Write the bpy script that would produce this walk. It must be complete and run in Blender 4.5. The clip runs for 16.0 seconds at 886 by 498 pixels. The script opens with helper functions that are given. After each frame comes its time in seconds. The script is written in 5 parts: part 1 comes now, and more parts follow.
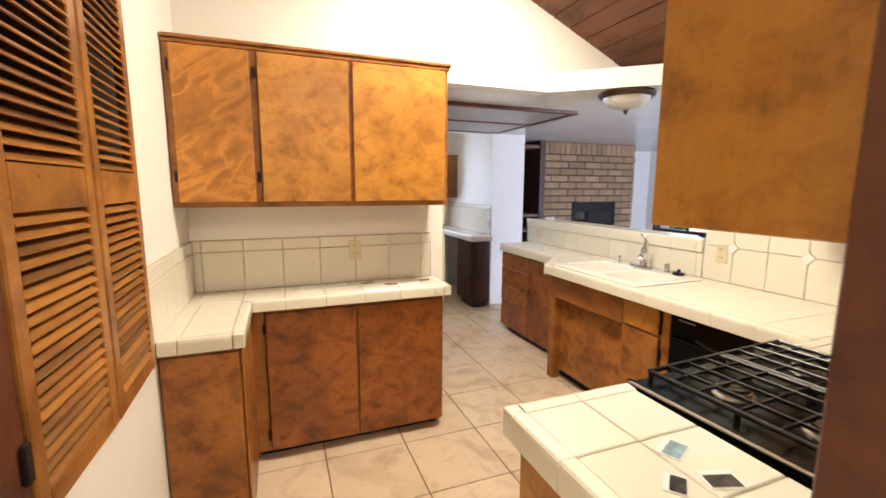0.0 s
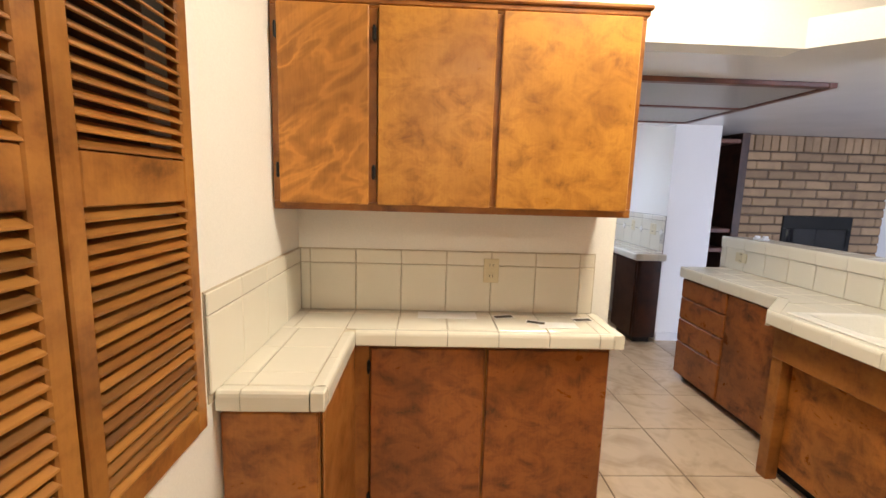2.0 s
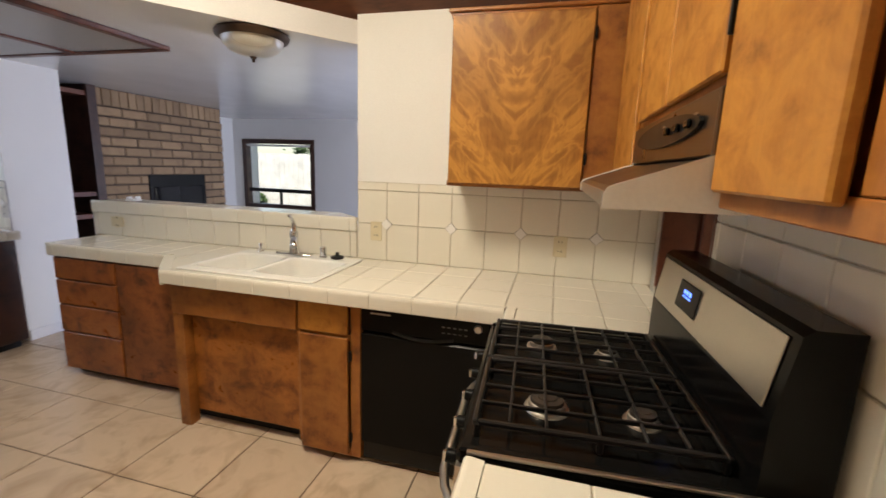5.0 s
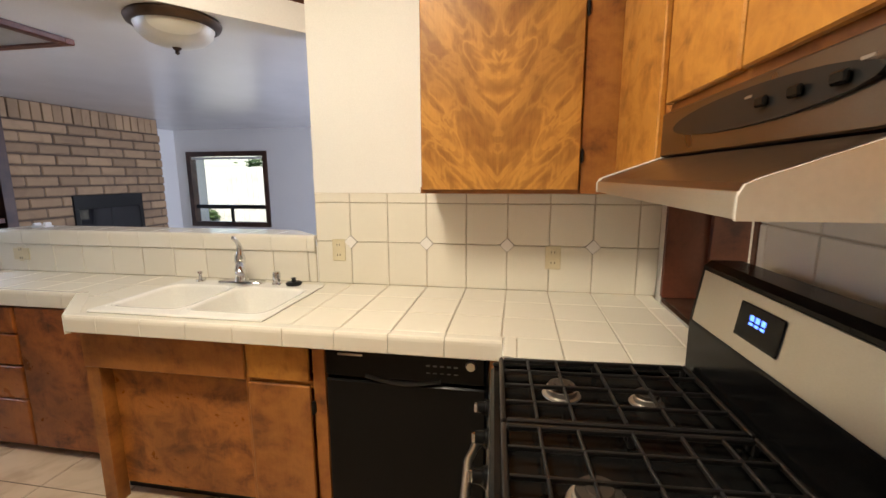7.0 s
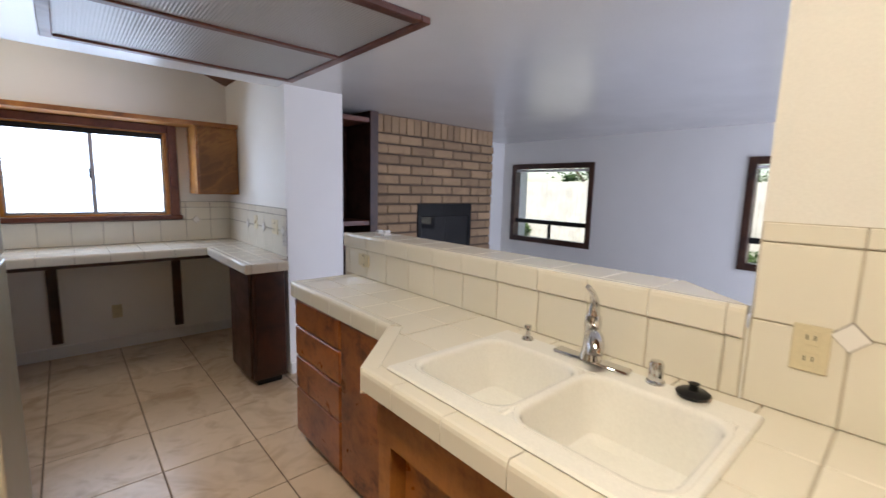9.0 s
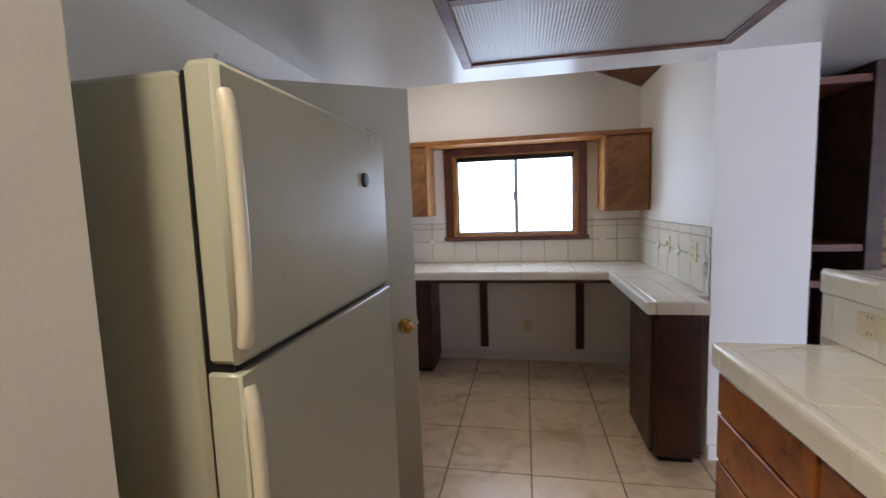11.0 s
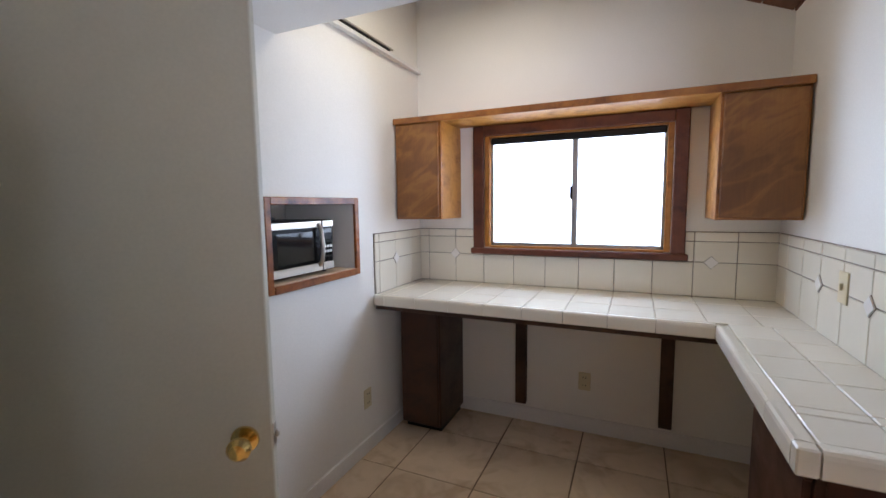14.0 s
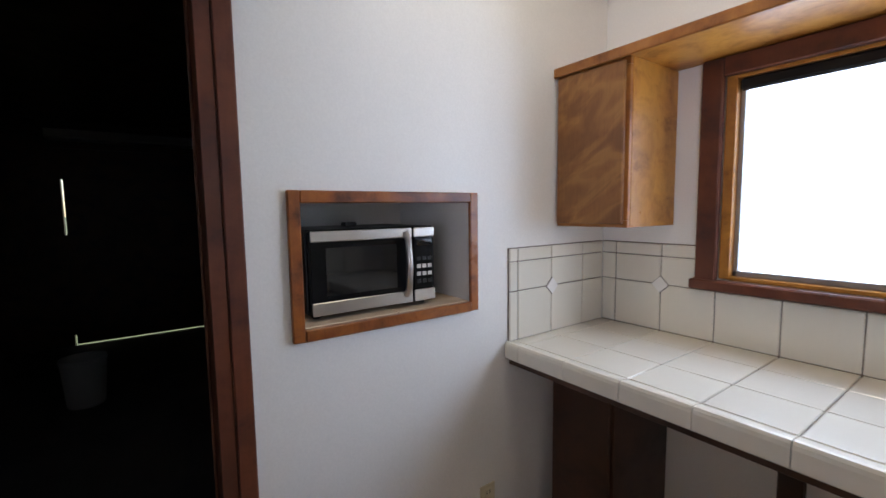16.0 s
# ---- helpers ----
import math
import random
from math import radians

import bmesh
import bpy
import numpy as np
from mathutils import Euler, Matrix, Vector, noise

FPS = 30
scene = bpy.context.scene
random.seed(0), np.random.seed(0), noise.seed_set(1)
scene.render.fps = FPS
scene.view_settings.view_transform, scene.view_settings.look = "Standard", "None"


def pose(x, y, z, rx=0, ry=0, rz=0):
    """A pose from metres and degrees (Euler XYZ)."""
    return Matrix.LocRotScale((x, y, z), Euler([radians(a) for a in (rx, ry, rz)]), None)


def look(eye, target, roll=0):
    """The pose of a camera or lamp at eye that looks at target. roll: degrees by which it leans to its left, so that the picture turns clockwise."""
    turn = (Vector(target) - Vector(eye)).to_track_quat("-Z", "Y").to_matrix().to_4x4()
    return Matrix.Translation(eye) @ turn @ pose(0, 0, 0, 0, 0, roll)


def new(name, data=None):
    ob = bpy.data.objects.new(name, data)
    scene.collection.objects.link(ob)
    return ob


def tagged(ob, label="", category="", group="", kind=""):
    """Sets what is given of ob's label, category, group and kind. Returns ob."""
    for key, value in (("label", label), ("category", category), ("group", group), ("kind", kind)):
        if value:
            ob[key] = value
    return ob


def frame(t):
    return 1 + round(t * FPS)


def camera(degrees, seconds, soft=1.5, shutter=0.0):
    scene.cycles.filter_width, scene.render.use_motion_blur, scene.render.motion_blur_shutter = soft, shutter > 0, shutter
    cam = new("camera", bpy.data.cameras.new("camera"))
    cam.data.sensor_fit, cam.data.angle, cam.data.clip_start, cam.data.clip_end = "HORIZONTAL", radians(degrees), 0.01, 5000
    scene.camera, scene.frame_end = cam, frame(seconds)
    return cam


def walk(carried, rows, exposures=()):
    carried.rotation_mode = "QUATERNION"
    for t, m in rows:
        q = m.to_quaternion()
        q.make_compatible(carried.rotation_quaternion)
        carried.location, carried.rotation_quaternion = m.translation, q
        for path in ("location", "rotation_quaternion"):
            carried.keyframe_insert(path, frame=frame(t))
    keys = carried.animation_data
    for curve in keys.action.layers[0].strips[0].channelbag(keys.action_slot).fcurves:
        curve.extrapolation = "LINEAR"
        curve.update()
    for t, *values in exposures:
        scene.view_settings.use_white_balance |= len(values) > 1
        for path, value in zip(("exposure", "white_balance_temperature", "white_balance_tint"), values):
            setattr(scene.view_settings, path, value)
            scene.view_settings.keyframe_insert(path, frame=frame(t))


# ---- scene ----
cam = camera(92.2, 16.0, shutter=0.18)
PATH = [
    (0, (0.614, -0.005, 1.511), (1.319, 1.845, 1.227), 0.2),
    (0.5, (0.748, 0.18, 1.495), (1.08, 2.131, 1.208), 0.5),
    (1, (0.79, 0.351, 1.49), (0.943, 2.325, 1.204), 0.3),
    (1.5, (0.737, 0.586, 1.505), (0.76, 2.57, 1.251), 0.3),
    (2, (0.733, 0.677, 1.514), (0.81, 2.654, 1.225), 1.7),
    (2.5, (0.797, 0.684, 1.497), (1.209, 2.621, 1.217), 0.1),
    (3, (0.848, 0.664, 1.486), (1.585, 2.502, 1.202), -0.7),
    (3.5, (0.861, 0.698, 1.489), (2.053, 2.281, 1.222), -0.2),
    (4, (0.826, 0.769, 1.497), (2.429, 1.923, 1.181), -0.5),
    (4.5, (0.805, 0.798, 1.494), (2.601, 1.607, 1.146), 1.6),
    (5, (0.81, 0.804, 1.498), (2.712, 1.298, 1.125), 2.0),
    (5.2, (0.816, 0.798, 1.495), (2.75, 1.15, 1.125), 2.1),
    (7.3, (1.208, 1.01, 1.48), (3.149, 1.366, 1.152), -0.8),
    (7.5, (1.265, 1.071, 1.471), (3.175, 1.544, 1.115), -0.5),
    (8, (1.433, 1.278, 1.46), (3.285, 1.943, 1.105), -0.5),
    (8.5, (1.616, 1.487, 1.462), (3.336, 2.458, 1.15), -0.6),
    (9, (1.887, 1.705, 1.46), (3.202, 3.186, 1.185), 1.5),
    (9.5, (2.026, 1.885, 1.477), (3.042, 3.589, 1.223), 1.8),
    (10, (2.082, 2.097, 1.521), (2.97, 3.876, 1.313), 1.6),
    (10.2, (2.089, 2.18, 1.478), (2.724, 4.067, 1.296), 0.5),
    (12.3, (2.244, 2.695, 1.424), (1.26, 4.42, 1.19), -1.0),
    (12.5, (2.233, 2.791, 1.417), (1.383, 4.587, 1.192), -0.2),
    (13, (2.227, 3.024, 1.435), (1.565, 4.904, 1.262), -1.1),
    (13.5, (2.309, 3.282, 1.432), (1.541, 5.121, 1.253), -1.9),
    (14, (2.423, 3.565, 1.453), (1.607, 5.38, 1.248), -0.7),
    (14.5, (2.402, 3.856, 1.426), (1.535, 5.651, 1.262), 0.1),
    (15, (2.379, 4.12, 1.435), (1.284, 5.784, 1.257), -1.1),
    (15.5, (2.329, 4.39, 1.436), (0.867, 5.744, 1.266), 0.6),
    (16, (2.193, 4.549, 1.439), (0.57, 5.704, 1.256), -0.8),
]
EXPOSURES = [(0.0, 0.96), (1.5, 0.73), (2.5, 0.68), (3.5, 0.52), (4.0, 0.43), (5.0, 0.31), (7.5, 0.55), (8.5, 0.42), (9.0, 0.38), (10.0, 0.2), (12.5, 0.68), (13.5, 0.66), (14.5, 0.64), (15.5, 0.56), (16.0, 0.36)]
walk(cam, [(t, look(eye, target, roll)) for t, eye, target, roll in PATH], EXPOSURES)


# ---- light ----
world = bpy.data.worlds.new("sky")
scene.world = world
world.use_nodes = True
wn = world.node_tree
sky = wn.nodes.new("ShaderNodeTexSky")
sky.sky_type, sky.sun_disc = "NISHITA", False
sky.sun_elevation, sky.sun_rotation = radians(44), radians(238)
wn.links.new(sky.outputs[0], wn.nodes["Background"].inputs[0])
wn.nodes["Background"].inputs[1].default_value = 0.15


def lamp(name, kind, m, energy, color, **more):
    data = bpy.data.lights.new(name, kind)
    data.energy, data.color = energy, color
    for key, value in more.items():
        if key == "size":
            data.size = value
        elif key == "size_y":
            data.shape, data.size_y = "RECTANGLE", value
        elif key == "angle":
            data.angle = value
        elif key == "radius":
            data.shadow_soft_size = value
    ob = new(name, data)
    ob.matrix_world = m
    return ob


sun_way = Vector((math.sin(radians(238)) * math.cos(radians(44)), math.cos(radians(238)) * math.cos(radians(44)), math.sin(radians(44))))
lamp("sun", "SUN", look(sun_way * 20, (0, 0, 0)), 5.0, (1, 0.95, 0.88), angle=radians(0.5))
WARM = (1.0, 0.89, 0.70)
lamp("kitchen_bulb", "AREA", look((1.68, 1.75, 2.92), (1.68, 1.75, 0)), 43, WARM, size=0.55, size_y=0.55)
# Unseen fill lamp, added behind the camera's start.
lamp("entry_bulb", "AREA", look((1.1, -1.3, 2.85), (1.1, -1.2, 0)), 18.5, WARM, size=0.4, size_y=0.4)
# Unseen overhead lamp, added to lift the desk room's upper walls and floor.
lamp("desk_room_bulb", "AREA", look((1.65, 5.5, 2.72), (1.65, 5.5, 0)), 2.2, (1.0, 0.95, 0.86), size=0.3, size_y=0.3)
lamp("desk_window_light", "AREA", look((2.06, 6.385, 1.53), (2.06, 0, 1.53)), 10, (0.60, 0.73, 1.0), size=1.10, size_y=0.72)
# Fill lamp at an unseen opening, added to brighten the living room.
lamp("patio_light", "AREA", look((5.6, -0.52, 1.05), (5.6, 6, 1.1)), 112, (0.69, 0.745, 1.0), size=2.2, size_y=1.9)

# ---- materials ----


def material(name, rough=0.5, metal=0.0):
    mat = bpy.data.materials.new(name)
    mat.use_nodes = True
    nt = mat.node_tree
    bsdf = nt.nodes["Principled BSDF"]
    bsdf.inputs["Roughness"].default_value, bsdf.inputs["Metallic"].default_value = rough, metal
    return mat, nt, bsdf


def coords(nt, scale=(1, 1, 1), source="Object", turn=(0, 0, 0)):
    tc = nt.nodes.new("ShaderNodeTexCoord")
    mp = nt.nodes.new("ShaderNodeMapping")
    mp.inputs["Scale"].default_value = scale
    mp.inputs["Rotation"].default_value = turn
    nt.links.new(tc.outputs[source], mp.inputs[0])
    return mp.outputs[0]


def noise_tex(nt, vec, scale, detail=4, rough=0.55, distort=0.0):
    n = nt.nodes.new("ShaderNodeTexNoise")
    n.inputs["Scale"].default_value, n.inputs["Detail"].default_value = scale, detail
    n.inputs["Roughness"].default_value, n.inputs["Distortion"].default_value = rough, distort
    if vec is not None:
        nt.links.new(vec, n.inputs["Vector"])
    return n.outputs[0]


def ramp(nt, fac, *stops):
    r = nt.nodes.new("ShaderNodeValToRGB")
    while len(r.color_ramp.elements) < len(stops):
        r.color_ramp.elements.new(0.5)
    for e, (pos, col) in zip(r.color_ramp.elements, stops):
        e.position = pos
        e.color = (*col, 1) if len(col) == 3 else col
    nt.links.new(fac, r.inputs[0])
    return r.outputs[0]


def mix(nt, fac, a, b, mode="MIX"):
    m = nt.nodes.new("ShaderNodeMix")
    m.data_type, m.blend_type = "RGBA", mode
    for sock, v in ((m.inputs[0], fac), (m.inputs[6], a), (m.inputs[7], b)):
        if isinstance(v, (int, float)):
            sock.default_value = v
        elif isinstance(v, tuple):
            sock.default_value = (*v, 1)
        else:
            nt.links.new(v, sock)
    return m.outputs[2]


def bump(nt, bsdf, height, strength=0.2, dist=0.002):
    b = nt.nodes.new("ShaderNodeBump")
    b.inputs["Strength"].default_value, b.inputs["Distance"].default_value = strength, dist
    nt.links.new(height, b.inputs["Height"])
    nt.links.new(b.outputs[0], bsdf.inputs["Normal"])


def island_random(nt, source):
    if source == "object":
        return nt.nodes.new("ShaderNodeObjectInfo").outputs["Random"]
    return nt.nodes.new("ShaderNodeNewGeometry").outputs["Random Per Island"]


def plain(name, col, rough=0.5, metal=0.0, vary=0.06, scale=6.0, relief=0.0, fine=120.0):
    """One colour with soft stains and fine grain."""
    mat, nt, b = material(name, rough, metal)
    vec = coords(nt)
    big = noise_tex(nt, vec, scale, 3)
    small = noise_tex(nt, vec, fine, 2)
    dark = tuple(c * (1 - 2 * vary) for c in col)
    c1 = ramp(nt, big, (0.3, dark), (0.7, col))
    c2 = mix(nt, 0.12, c1, ramp(nt, small, (0.3, tuple(c * 0.7 for c in col)), (0.7, tuple(min(1, c * 1.12) for c in col))))
    nt.links.new(c2, b.inputs["Base Color"])
    nt.links.new(ramp(nt, big, (0.2, (rough * 0.85,) * 3), (0.8, (min(1, rough * 1.15),) * 3)), b.inputs["Roughness"])
    if relief:
        bump(nt, b, small, relief, 0.002)
    return mat


def figured_wood(name, light, mid, dark, flame=1.0, rough=0.34, axis="z", worn=True, scale=1.0, veins=False, mirror=None, uneven=0.0):
    """Stained figured veneer: cloudy flame figure, streaks along the grain, darker handled patches."""
    mat, nt, b = material(name, rough)
    info = nt.nodes.new("ShaderNodeObjectInfo").outputs["Random"]
    shift = nt.nodes.new("ShaderNodeVectorMath")
    shift.operation = "MULTIPLY_ADD"
    tc = nt.nodes.new("ShaderNodeTexCoord").outputs["Object"]
    comb = nt.nodes.new("ShaderNodeCombineXYZ")
    for n in range(3):
        nt.links.new(info, comb.inputs[n])
    shift.inputs[1].default_value = (13.0, 17.0, 11.0)
    nt.links.new(comb.outputs[0], shift.inputs[0])
    if mirror is None:
        nt.links.new(tc, shift.inputs[2])
    else:
        sep = nt.nodes.new("ShaderNodeSeparateXYZ")
        nt.links.new(tc, sep.inputs[0])
        fold = nt.nodes.new("ShaderNodeMath")
        fold.operation = "SUBTRACT"
        fold.inputs[1].default_value = mirror
        nt.links.new(sep.outputs[1], fold.inputs[0])
        half = nt.nodes.new("ShaderNodeMath")
        half.operation = "ABSOLUTE"
        nt.links.new(fold.outputs[0], half.inputs[0])
        book = nt.nodes.new("ShaderNodeCombineXYZ")
        nt.links.new(sep.outputs[0], book.inputs[0])
        nt.links.new(half.outputs[0], book.inputs[1])
        nt.links.new(sep.outputs[2], book.inputs[2])
        nt.links.new(book.outputs[0], shift.inputs[2])
    stretch = {"z": (0.95, 0.95, 1.2), "x": (0.35, 1, 1), "y": (1, 0.35, 1)}[axis]
    mp = nt.nodes.new("ShaderNodeMapping")
    mp.inputs["Scale"].default_value = stretch
    nt.links.new(shift.outputs[0], mp.inputs[0])
    vec = mp.outputs[0]
    if veins:
        mp.vector_type = "TEXTURE"
        mp.inputs["Rotation"].default_value = (radians(35), radians(-35), 0)
        mp.inputs["Scale"].default_value = (1.6, 1.6, 0.62)
        if mirror is not None:
            mp.inputs["Rotation"].default_value = (radians(52), 0, 0)
            mp.inputs["Scale"].default_value = (1.0, 1.5, 0.62)
        rid = noise_tex(nt, vec, 6.8 if mirror is None else 7.5, 3.0, 0.5, 0.55 if mirror is None else 0.8)
        off = nt.nodes.new("ShaderNodeMath")
        off.operation = "SUBTRACT"
        off.inputs[1].default_value = 0.5
        nt.links.new(rid, off.inputs[0])
        ml = nt.nodes.new("ShaderNodeMath")
        ml.operation = "ABSOLUTE"
        nt.links.new(off.outputs[0], ml.inputs[0])
        soft = noise_tex(nt, vec, 7.0, 3, 0.6, 1.0)
        cloud = ml.outputs[0]
    else:
        cloud = noise_tex(nt, vec, 6.5 * scale, 6, 0.64, 0.4 * flame)
    fine = {"z": (34, 34, 3), "x": (3, 34, 34), "y": (34, 3, 34)}[axis]
    mp2 = nt.nodes.new("ShaderNodeMapping")
    mp2.inputs["Scale"].default_value = fine
    nt.links.new(shift.outputs[0], mp2.inputs[0])
    streak = noise_tex(nt, mp2.outputs[0], 4, 3, 0.6, 0.3)
    if veins:
        col = mix(nt, 0.26, ramp(nt, cloud, (0.0, light), (0.018, light), (0.055, tuple(0.45 * p + 0.55 * q for p, q in zip(light, mid))), (0.12, mid)), ramp(nt, soft, (0.35, dark), (0.65, light)))
    else:
        col = ramp(nt, cloud, (0.30, dark), (0.43, mid), (0.57, light), (0.74, mid))
    col = mix(nt, 0.13, col, ramp(nt, streak, (0.3, dark), (0.62, light)))
    if worn:
        wear = noise_tex(nt, vec, 2.1, 2, 0.5)
        col = mix(nt, ramp(nt, wear, (0.48, (0, 0, 0)), (0.72, (0.6, 0.6, 0.6))), col, dark)
    if uneven:
        col = mix(nt, 1.0, col, ramp(nt, info, (0.0, (1 - uneven, 1 - uneven, 1 - 0.8 * uneven)), (0.35, (0.92, 0.95, 1.0)), (0.7, (1.0, 0.96, 0.9)), (1.0, (1.12, 1.10, 1.05))), "MULTIPLY")
    nt.links.new(col, b.inputs["Base Color"])
    nt.links.new(ramp(nt, cloud, (0.3, (rough * 1.25,) * 3), (0.7, (rough * 0.8,) * 3)), b.inputs["Roughness"])
    bump(nt, b, streak, 0.12, 0.001)
    return mat


def glazed_tile(name, col, rough, source, vary=0.05, cloud=0.0, cloud_col=(0.5, 0.4, 0.3), relief=0.05):
    mat, nt, b = material(name, rough)
    rnd = island_random(nt, source)
    vec = coords(nt)
    big = noise_tex(nt, vec, 3.0, 4, 0.6, 0.8)
    small = noise_tex(nt, vec, 40, 3)
    base = ramp(nt, rnd, (0.0, tuple(c * (1 - vary) for c in col)), (1.0, tuple(min(1, c * (1 + vary)) for c in col)))
    if cloud:
        geo = nt.nodes.new("ShaderNodeNewGeometry").outputs["Position"]
        v1 = noise_tex(nt, geo, 3.4, 2.6, 0.55, 1.5)
        v2 = noise_tex(nt, geo, 9.0, 1.6, 0.5, 0.8)
        base = mix(nt, ramp(nt, v1, (0.48, (0, 0, 0)), (0.68, (cloud,) * 3)), base, cloud_col)
        base = mix(nt, ramp(nt, v2, (0.5, (0, 0, 0)), (0.75, (cloud * 0.3,) * 3)), base, tuple(c * 0.7 for c in cloud_col))
    base = mix(nt, 0.05, base, ramp(nt, small, (0.3, tuple(c * 0.8 for c in col)), (0.7, col)))
    nt.links.new(base, b.inputs["Base Color"])
    nt.links.new(ramp(nt, small, (0.2, (rough * 0.96,) * 3), (0.8, (rough * 1.06,) * 3)), b.inputs["Roughness"])
    bump(nt, b, big, relief, 0.003)
    return mat


PAINT = plain("white_paint", (0.86, 0.845, 0.80), 0.62, vary=0.02, scale=2.2, relief=0.10, fine=160)
CEIL = plain("ceiling_paint", (0.80, 0.79, 0.77), 0.24, vary=0.02, scale=2.0, relief=0.08, fine=140)
TRIM_WHITE = plain("trim_enamel", (0.80, 0.79, 0.77), 0.35, vary=0.03)
CAB = figured_wood("birch_veneer", (0.545, 0.245, 0.042), (0.410, 0.166, 0.026), (0.215, 0.078, 0.013), scale=1.5)
CAB_FLAME = figured_wood("flame_birch_veneer", (0.680, 0.284, 0.052), (0.330, 0.126, 0.019), (0.170, 0.059, 0.010), veins=True)
CAB_CROTCH = figured_wood("crotch_birch_veneer", (0.600, 0.284, 0.052), (0.310, 0.118, 0.018), (0.150, 0.051, 0.009), veins=True, mirror=0.22)
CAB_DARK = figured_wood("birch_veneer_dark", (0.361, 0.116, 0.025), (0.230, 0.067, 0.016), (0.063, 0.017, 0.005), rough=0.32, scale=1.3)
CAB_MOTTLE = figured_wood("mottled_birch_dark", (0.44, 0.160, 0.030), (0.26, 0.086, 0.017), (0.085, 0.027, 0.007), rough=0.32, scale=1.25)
# Dark stain, deepened further so the desk cabinets' shade sits in the colour.
CAB_DESK_DARK_SHADED = figured_wood("desk_dark_shaded_veneer", (0.061, 0.019, 0.008), (0.040, 0.013, 0.006), (0.014, 0.005, 0.003), rough=0.36)
CAB_DESK = figured_wood("birch_veneer_desk", (0.34, 0.150, 0.040), (0.20, 0.078, 0.022), (0.09, 0.032, 0.011), veins=True)
FRAME = figured_wood("cabinet_frame_wood", (0.400, 0.159, 0.034), (0.300, 0.108, 0.023), (0.130, 0.042, 0.011), flame=0.4)
LOUVER = figured_wood("louver_pine", (0.430, 0.193, 0.046), (0.300, 0.118, 0.026), (0.110, 0.039, 0.010), flame=0.5, axis="y", uneven=0.45)
STILE = figured_wood("stile_pine", (0.420, 0.182, 0.043), (0.290, 0.110, 0.025), (0.110, 0.039, 0.010), flame=0.4)
REDWOOD = figured_wood("red_stained_trim", (0.15, 0.044, 0.020), (0.105, 0.028, 0.013), (0.04, 0.012, 0.008), flame=0.4, rough=0.4)
# Dark walnut stain; it also stands in for unlit depths.
DARKWOOD_SHADE = figured_wood("walnut_stain_and_shade", (0.070, 0.028, 0.014), (0.045, 0.017, 0.010), (0.015, 0.007, 0.005), flame=0.3, rough=0.42)
PLANK = figured_wood("ceiling_cedar", (0.19, 0.062, 0.020), (0.13, 0.042, 0.014), (0.05, 0.016, 0.007), flame=0.6, axis="y", rough=0.5)
TILE = glazed_tile("cream_glazed_tile", (0.79, 0.75, 0.645), 0.12, "object", 0.03)
TILE_ISLAND = glazed_tile("cream_glazed_trim", (0.81, 0.77, 0.665), 0.12, "island", 0.03)
TILE_WHITE = glazed_tile("white_accent_tile", (0.86, 0.84, 0.80), 0.10, "object", 0.02)
FLOORTILE = glazed_tile("beige_stone_tile", (0.70, 0.545, 0.39), 0.26, "object", 0.06, 0.5, (0.40, 0.26, 0.15), 0.06)
GROUT = plain("tan_grout", (0.62, 0.54, 0.41), 0.9, vary=0.18, scale=9)
GROUT_MID = plain("grey_grout", (0.30, 0.26, 0.22), 0.9, vary=0.2, scale=8)
GROUT_DARK = plain("brown_grout", (0.17, 0.115, 0.075), 0.9, vary=0.2, scale=7)
ENAMEL = plain("sink_enamel", (0.86, 0.85, 0.80), 0.12, vary=0.02)
CHROME = plain("chrome", (0.72, 0.72, 0.72), 0.10, 1.0, vary=0.03)
STEEL = plain("brushed_steel", (0.56, 0.53, 0.48), 0.32, 1.0, vary=0.05, fine=300)
BLACK = plain("black_enamel", (0.007, 0.007, 0.007), 0.20, vary=0.1)
BLACK.node_tree.nodes["Principled BSDF"].inputs["Specular IOR Level"].default_value = 0.11
BLACK_SOFT = plain("black_plastic", (0.011, 0.011, 0.011), 0.35, vary=0.1)
IRON = plain("cast_iron", (0.014, 0.013, 0.013), 0.32, vary=0.15, relief=0.2)
for dark_mat in (BLACK_SOFT,):
    dark_mat.node_tree.nodes["Principled BSDF"].inputs["Specular IOR Level"].default_value = 0.25
BURNER_CAP = plain("burner_cap_enamel", (0.075, 0.062, 0.052), 0.30, 0.4, vary=0.12)
LEGEND = plain("grey_panel_print", (0.16, 0.16, 0.16), 0.5, vary=0.05)
BURNER = plain("burner_aluminium", (0.62, 0.59, 0.54), 0.33, 0.9, vary=0.1)
FRIDGE = plain("almond_appliance_enamel", (0.40, 0.40, 0.315), 0.31, vary=0.03, relief=0.10, fine=260)
FRIDGE_TRIM = plain("almond_handle_plastic", (0.60, 0.56, 0.44), 0.35, vary=0.03)
DOORPAINT = plain("cream_door_paint", (0.48, 0.465, 0.375), 0.42, vary=0.03)
BRASS = plain("polished_brass", (0.78, 0.56, 0.22), 0.16, 1.0, vary=0.06)
BRONZE = plain("oil_bronze", (0.09, 0.055, 0.035), 0.4, 0.7, vary=0.2)
IVORY = plain("ivory_plastic", (0.70, 0.62, 0.42), 0.38, vary=0.03)
HOODWHITE = plain("hood_enamel", (0.78, 0.76, 0.72), 0.25, vary=0.03)
HOODSTEEL = plain("hood_steel", (0.20, 0.165, 0.135), 0.30, 1.0, vary=0.05, fine=300)
ALUMINIUM = plain("window_aluminium", (0.42, 0.42, 0.42), 0.4, 0.8, vary=0.06)
